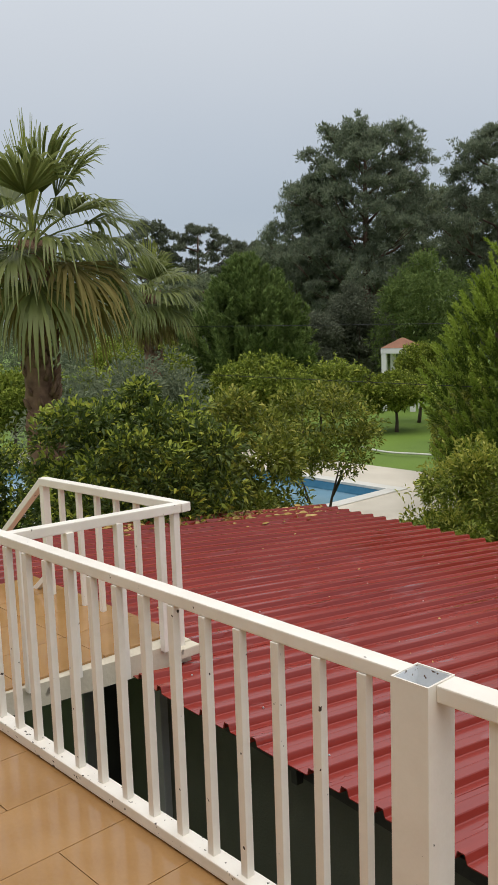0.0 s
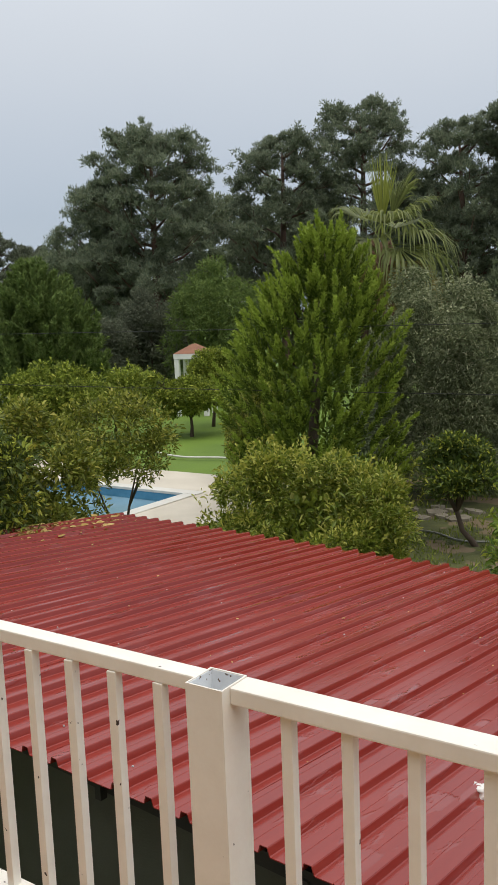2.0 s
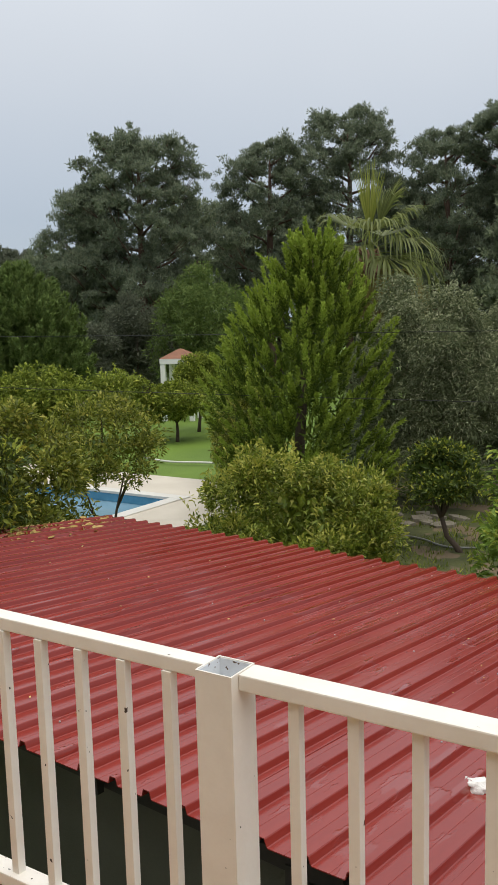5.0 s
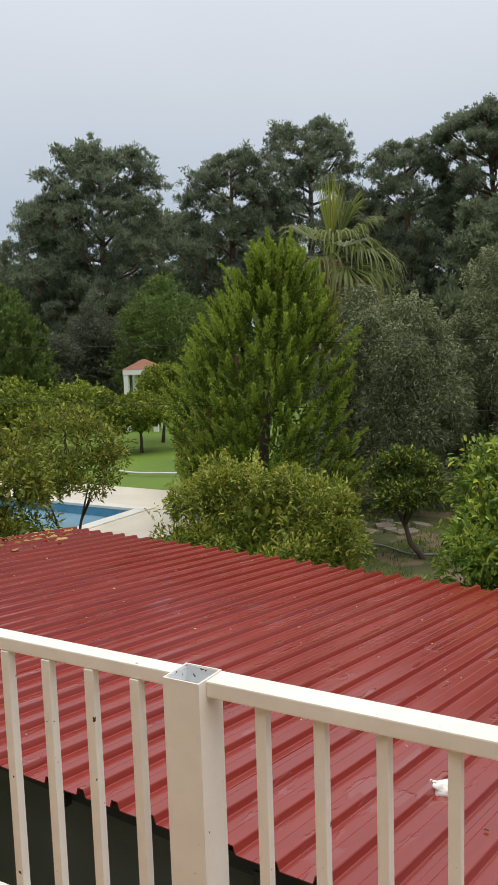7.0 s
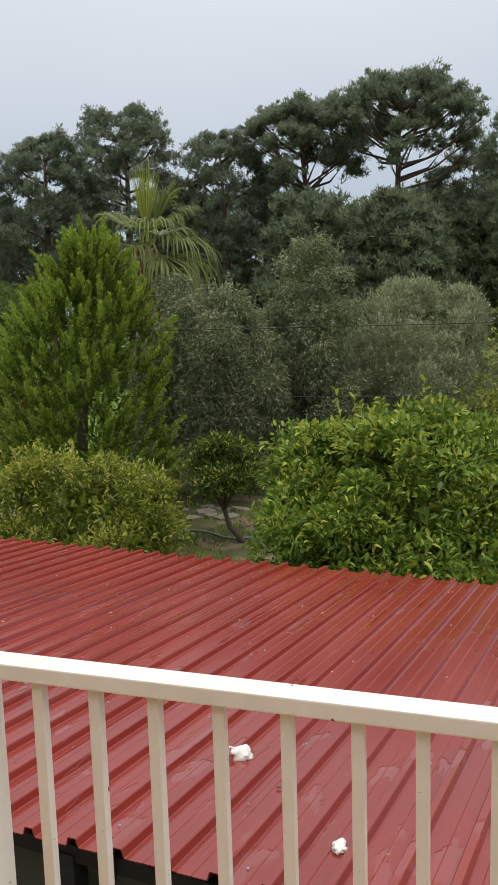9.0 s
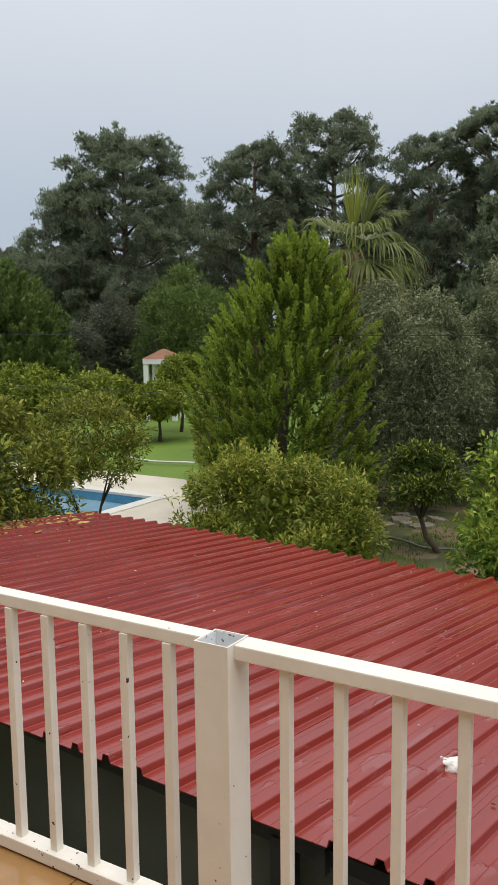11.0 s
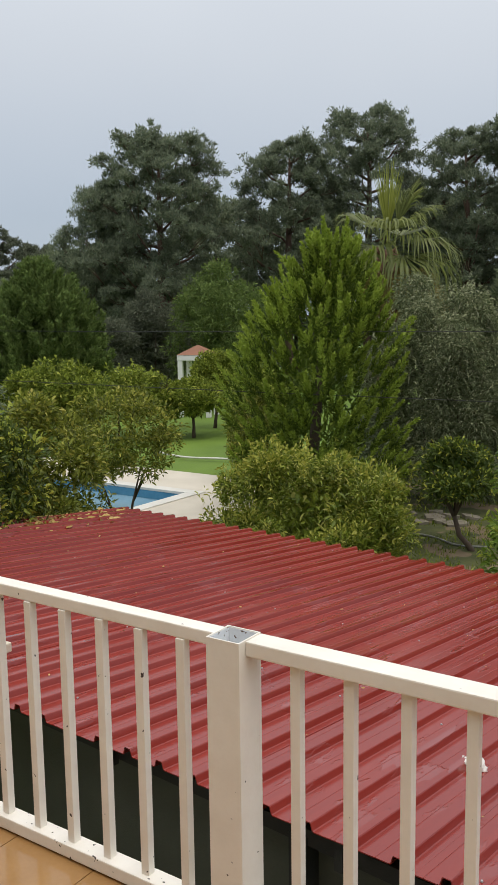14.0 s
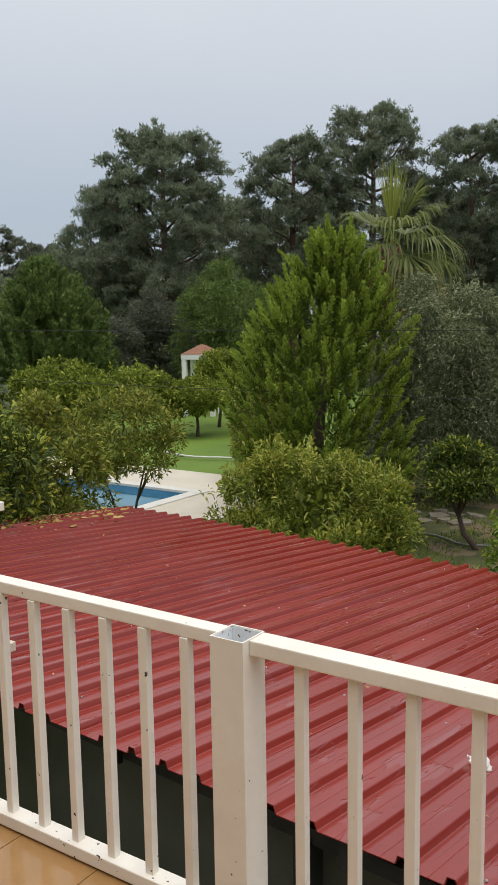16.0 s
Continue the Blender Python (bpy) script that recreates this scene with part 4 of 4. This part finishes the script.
for k, (x, y, top, r) in enumerate([(-41.8, 43.1, 6.6, 4.4), (-37.5, 51.9, 10.4, 4.8), (-32.4, 55.2, 10.0, 4.8), (-24.6, 61.3, 10.4, 5.2), (-24.2, 59.2, 10.4, 4.8), (-18.5, 61.3, 11.0, 4.8),
                                    (-13.8, 62.6, 9.0, 4.8), (-10.6, 64.0, 9.7, 4.6), (-6.4, 63.9, 10.2, 5.0), (-5.0, 58.0, 8.6, 4.2), (-2.4, 58.2, 7.4, 4.4), (-45.5, 47.0, 5.5, 4.4), (-49.0, 40.0, 4.5, 4.2), (2.5, 62.0, 10.0, 5.0), (-6.6, 48.2, 8.0, 3.4), (-11.4, 47.4, 8.2, 3.2)]):
    pine("pine_tree", x, y, top, 0.86, r, 140 + k, L_PINE_D, "dense dark pine in the wood behind the garden", pads=110, pad=1.1, clumps=11, per=34, size=1.5)


# understorey: a dark band of bushes at the foot of the wood
rng = np.random.default_rng(77)
n = 1300
u = rng.uniform(-0.75, 1, n)
bx, by = -52 + 58 * u + rng.normal(size=n) * 1.5, 44 + 17 * u + rng.normal(size=n) * 1.2 + np.where(rng.random(n) < 0.5, 6, 0)
c = np.stack([bx, by, GROUND + rng.random(n) ** 1.3 * 6.5], 1)
c = c[~((np.abs(bx + 34.5) < 4.5) & (by < 52))]
n = len(c)
base, ax = clump_leaves(rng, c, rng.uniform(0.7, 1.4, (n, 1)) * np.ones((1, 3)), 64, 0.8, 0.5, 0.5, 0.3)
ln = rng.uniform(0.25, 0.5, len(base))
under = leaves("undergrowth", base, ax, ln, ln * 0.35, L_PINE_D, None, rng, None)
tagged(under, "dark green undergrowth at the foot of the pine wood", "undergrowth", kind="stuff")


def frond(rng, start, heading, lift, stalk, blade, segs, droop, arc):
    """One fan leaf: stalk that arches out, fan of long folded strips with drooping tips."""
    o = np.array([math.cos(heading), math.sin(heading), 0.0])
    up = np.array([0, 0, 1.0])
    d = o * math.cos(lift) + up * math.sin(lift)
    hub = np.array(start) + d * stalk
    d2 = unit((d - up * 0.35 * droop).reshape(1, 3))[0]
    side = np.cross(d2, up if abs(d2[2]) < 0.95 else o)
    side /= np.linalg.norm(side)
    co, idx = [], []

    def strip(pts, wid, sd):
        b = len(co)
        for p, w in zip(pts, wid):
            co.append(p - sd * w)
            co.append(p + sd * w)
        for i in range(len(pts) - 1):
            idx.append((b + 2 * i, b + 2 * i + 1, b + 2 * i + 3, b + 2 * i + 2))
    mid = np.array(start) + d * stalk * 0.5 + up * 0.04 * stalk
    strip([np.array(start), mid, hub], [0.03, 0.022, 0.016], side)
    strip([np.array(start), mid, hub], [0.016, 0.012, 0.01], np.cross(side, d))
    for k in range(segs):
        a = arc * ((k + 0.5) / segs - 0.5)
        q = d2 * math.cos(a) + side * math.sin(a)
        q = q + rng.normal(size=3) * 0.04
        q /= np.linalg.norm(q)
        L = blade * (1 - 0.25 * abs(a) / (arc / 2)) * rng.uniform(0.88, 1.08)
        sd = np.cross(q, np.cross(d2, side))
        sd = sd / max(np.linalg.norm(sd), 1e-6)
        cup = np.cross(side, d2) * 0.12 * L * abs(math.sin(a))
        p1 = hub + q * L * 0.58 + cup
        fall = droop * rng.uniform(0.6, 1.2)
        p2 = p1 + q * L * (0.24 - 0.06 * fall) - up * 0.13 * L * fall
        p3 = p2 + q * L * (0.22 - 0.10 * min(1.6, fall)) - up * 0.30 * L * fall
        w = L * arc / segs * 0.42
        strip([hub, p1, p2, p3], [0.008, min(0.034, w * 1.15), min(0.022, w * 0.7), 0.003], sd)
    return np.array(co), np.array(idx)


def palm(name, x, y, heart, blade, trunk_r, seed, label, counts=(3, 24, 9), segs=44, stalk=0.85, sag=1.0):
    """A fan palm: rough trunk, upright young fans, spreading fans, hanging and dry ones."""
    rng = np.random.default_rng(seed)
    t = thing(name, label, "palm tree", at=(x, y, GROUND))
    h = heart - GROUND
    bm = bmesh.new()
    n = int(h / 0.16)
    pts = [(0.05 * math.sin(q * 0.2), 0.04 * math.cos(q * 0.17), h * q / n) for q in range(n + 1)]
    tube(bm, pts, [trunk_r * (1.25 - 0.3 * q / n + (0.10 if q % 2 else -0.04) + 0.05 * math.sin(q * 2.1)) for q in range(n + 1)], 12)
    part("trunk", bm, M_PALMBARK, t)
    boots = bmesh.new()
    for q in range(int(h * 60)):
        z = rng.uniform(0.1, h)
        a = rng.uniform(0, math.tau)
        o = Vector((math.cos(a), math.sin(a), 0))
        p = o * trunk_r * 1.0 + Vector((0, 0, z))
        tube(boots, [p, p + o * 0.06 + Vector((0, 0, 0.07)), p + o * 0.10 + Vector((0, 0, 0.16))], [0.045, 0.034, 0.010], 4)
    tagged(part("bark_sheath", boots, M_PALMBARK, t, "rough brown cut leaf bases on the trunk"), kind="stuff")
    n = counts[0]
    for k in range(n + counts[1] + counts[2]):
        if k < n:
            a, lift, droop, mat, arc, st, bl = ((-0.77, radians(88), 0.05, L_PALM_Y, 0.6, 0.5, 1.15), (0.1, radians(66), 0.6, L_PALM, 1.7, 0.8, 1.0), (2.4, radians(78), 0.1, L_PALM_Y, 0.5, 0.4, 0.8))[k % 3]
        elif k < n + counts[1]:
            f = (k - n) / (counts[1] - 1)
            a, lift, mat, arc, st, bl = 2.4 * k + seed, radians(54 - 82 * f ** 0.72 + rng.uniform(-6, 6)), L_PALM_DRY if f > 0.7 and k % 2 else L_PALM, 2.4, 0.85 + 0.2 * f, 1.0
            droop = (0.55 + 0.55 * f) * sag
        else:
            a, lift, droop, mat, arc, st, bl = 2.4 * k + seed, radians(rng.uniform(-66, -42)), 1.0, L_PALM_DRY, 2.2, 0.6, 0.78
        co, idx = frond(rng, (0, 0, h - 0.1 + 0.15 * math.sin(lift)), a, lift, stalk * st * rng.uniform(0.85, 1.1), blade * bl * rng.uniform(0.88, 1.1), segs, droop, arc)
        raw_mesh("frond", co, idx, mat, t)
    return t


palm("palm_tree", -10.2, 4.9, 2.75, 1.2, 0.185, 201, "tall fan palm with rough brown trunk and drooping fans", (3, 26, 4))
palm("palm_tree", -18.15, 12.85, 2.25, 1.15, 0.17, 202, "smaller fan palm beyond the citrus tree", (2, 20, 8), 32, 0.6)
palm("palm_tree", -9.8, 22.0, 3.5, 1.7, 0.22, 203, "fan palm rising behind the cypress with drooping tips", (2, 15, 4), 34, 0.95, 1.5)

# far pavilion and a low shelter in the orchard
pav = thing("pavilion", "small white garden pavilion with a clay tiled roof", "pavilion", at=(-23.69, 29.85, GROUND))
pav.rotation_euler = (0, 0, radians(20))
for px, py in ((0, 0), (1.3, 0), (0, 1.3), (1.3, 1.3)):
    part("column", box(px - 0.11, px + 0.11, py - 0.11, py + 0.11, 0, 2.6, 0.02), M_WHITE, pav)
for q in ((-0.13, 1.43, -0.13, 0.13), (-0.13, 1.43, 1.17, 1.43), (-0.13, 0.13, 0.135, 1.165), (1.17, 1.43, 0.135, 1.165)):
    part("beam", box(*q, 2.6, 2.85, 0.02), M_WHITE, pav)
bm = bmesh.new()
bmesh.ops.create_cone(bm, segments=4, radius1=1.12, radius2=0.1, depth=0.42, cap_ends=True, matrix=Matrix.Translation((0.65, 0.65, 3.06)) @ Matrix.Rotation(radians(45), 4, "Z"))
part("roof", bm, M_CLAY, pav)
sh = thing("garden_shelter", "low brown canvas garden shelter among the orchard trees", "shelter", at=(-21.6, 22.0, GROUND))
part("canopy", box(-0.8, 0.8, -0.6, 0.6, 1.5, 1.62, 0.03), M_BROWN, sh)
for px in (-0.7, 0.7):
    for py in (-0.5, 0.5):
        part("leg", box(px - 0.03, px + 0.03, py - 0.03, py + 0.03, 0, 1.5), M_BROWN, sh)
# cables over the garden
for z0, z1, y0 in ((1.47, 1.62, 13.0), (0.30, 0.42, 12.0)):
    bm = bmesh.new()
    pts = [Vector((-40 + 4.0 * i, y0 + 0.12 * i, z0 + (z1 - z0) * i / 20 - 0.25 + 0.5 * ((i - 10) / 10) ** 2)) for i in range(21)]
    tube(bm, pts, [0.006] * 21, 5)
    tagged(part("overhead_cable", bm, M_WIRE), "thin black overhead cable crossing the garden", "cable", "overhead cables")

# ---- floor tiles, one by one: long tiles in staggered columns ----
tile_me = None
for i in range(-9, 13):
    for j in range(-1, 5):
        x, y = -1.155 + 0.1625 + 0.325 * i, -0.285 - 0.325 - 0.65 * j - (0.325 if i % 2 else 0.0)
        if y > 0.1 or y < -2.9:
            continue
        if tile_me is None:
            ob = part("tile", box(-0.161, 0.161, -0.3235, 0.3235, -0.009, 0.0, 0.0015), M_TILE, balcony)
            tile_me = ob.data
            ob.location = (x, y, 0)
        elif y > -0.3:
            part("tile", box(x - 0.161, x + 0.161, y - 0.3235, 0.05, -0.009, 0.0, 0.0015), M_TILE, balcony)
        else:
            shared("tile", tile_me, balcony, pose(x, y, random.uniform(-0.0006, 0.0006), 0, 0, 180 * random.randrange(2)))
small_me = None
for i in range(4):
    for j in range(-1, 2):
        if small_me is None:
            ob = part("tile", box(-0.161, 0.161, -0.195, 0.195, -0.009, 0.001, 0.0015), M_TILE, landing)
            small_me = ob.data
            ob.location = (-2.1 - 0.325 * i, 0.258 + 0.393 * j, LZ + 0.001)
        else:
            shared("tile", small_me, landing, pose(-2.1 - 0.325 * i, 0.258 + 0.393 * j, LZ + 0.001, 0, 0, 180 * (i % 2)))
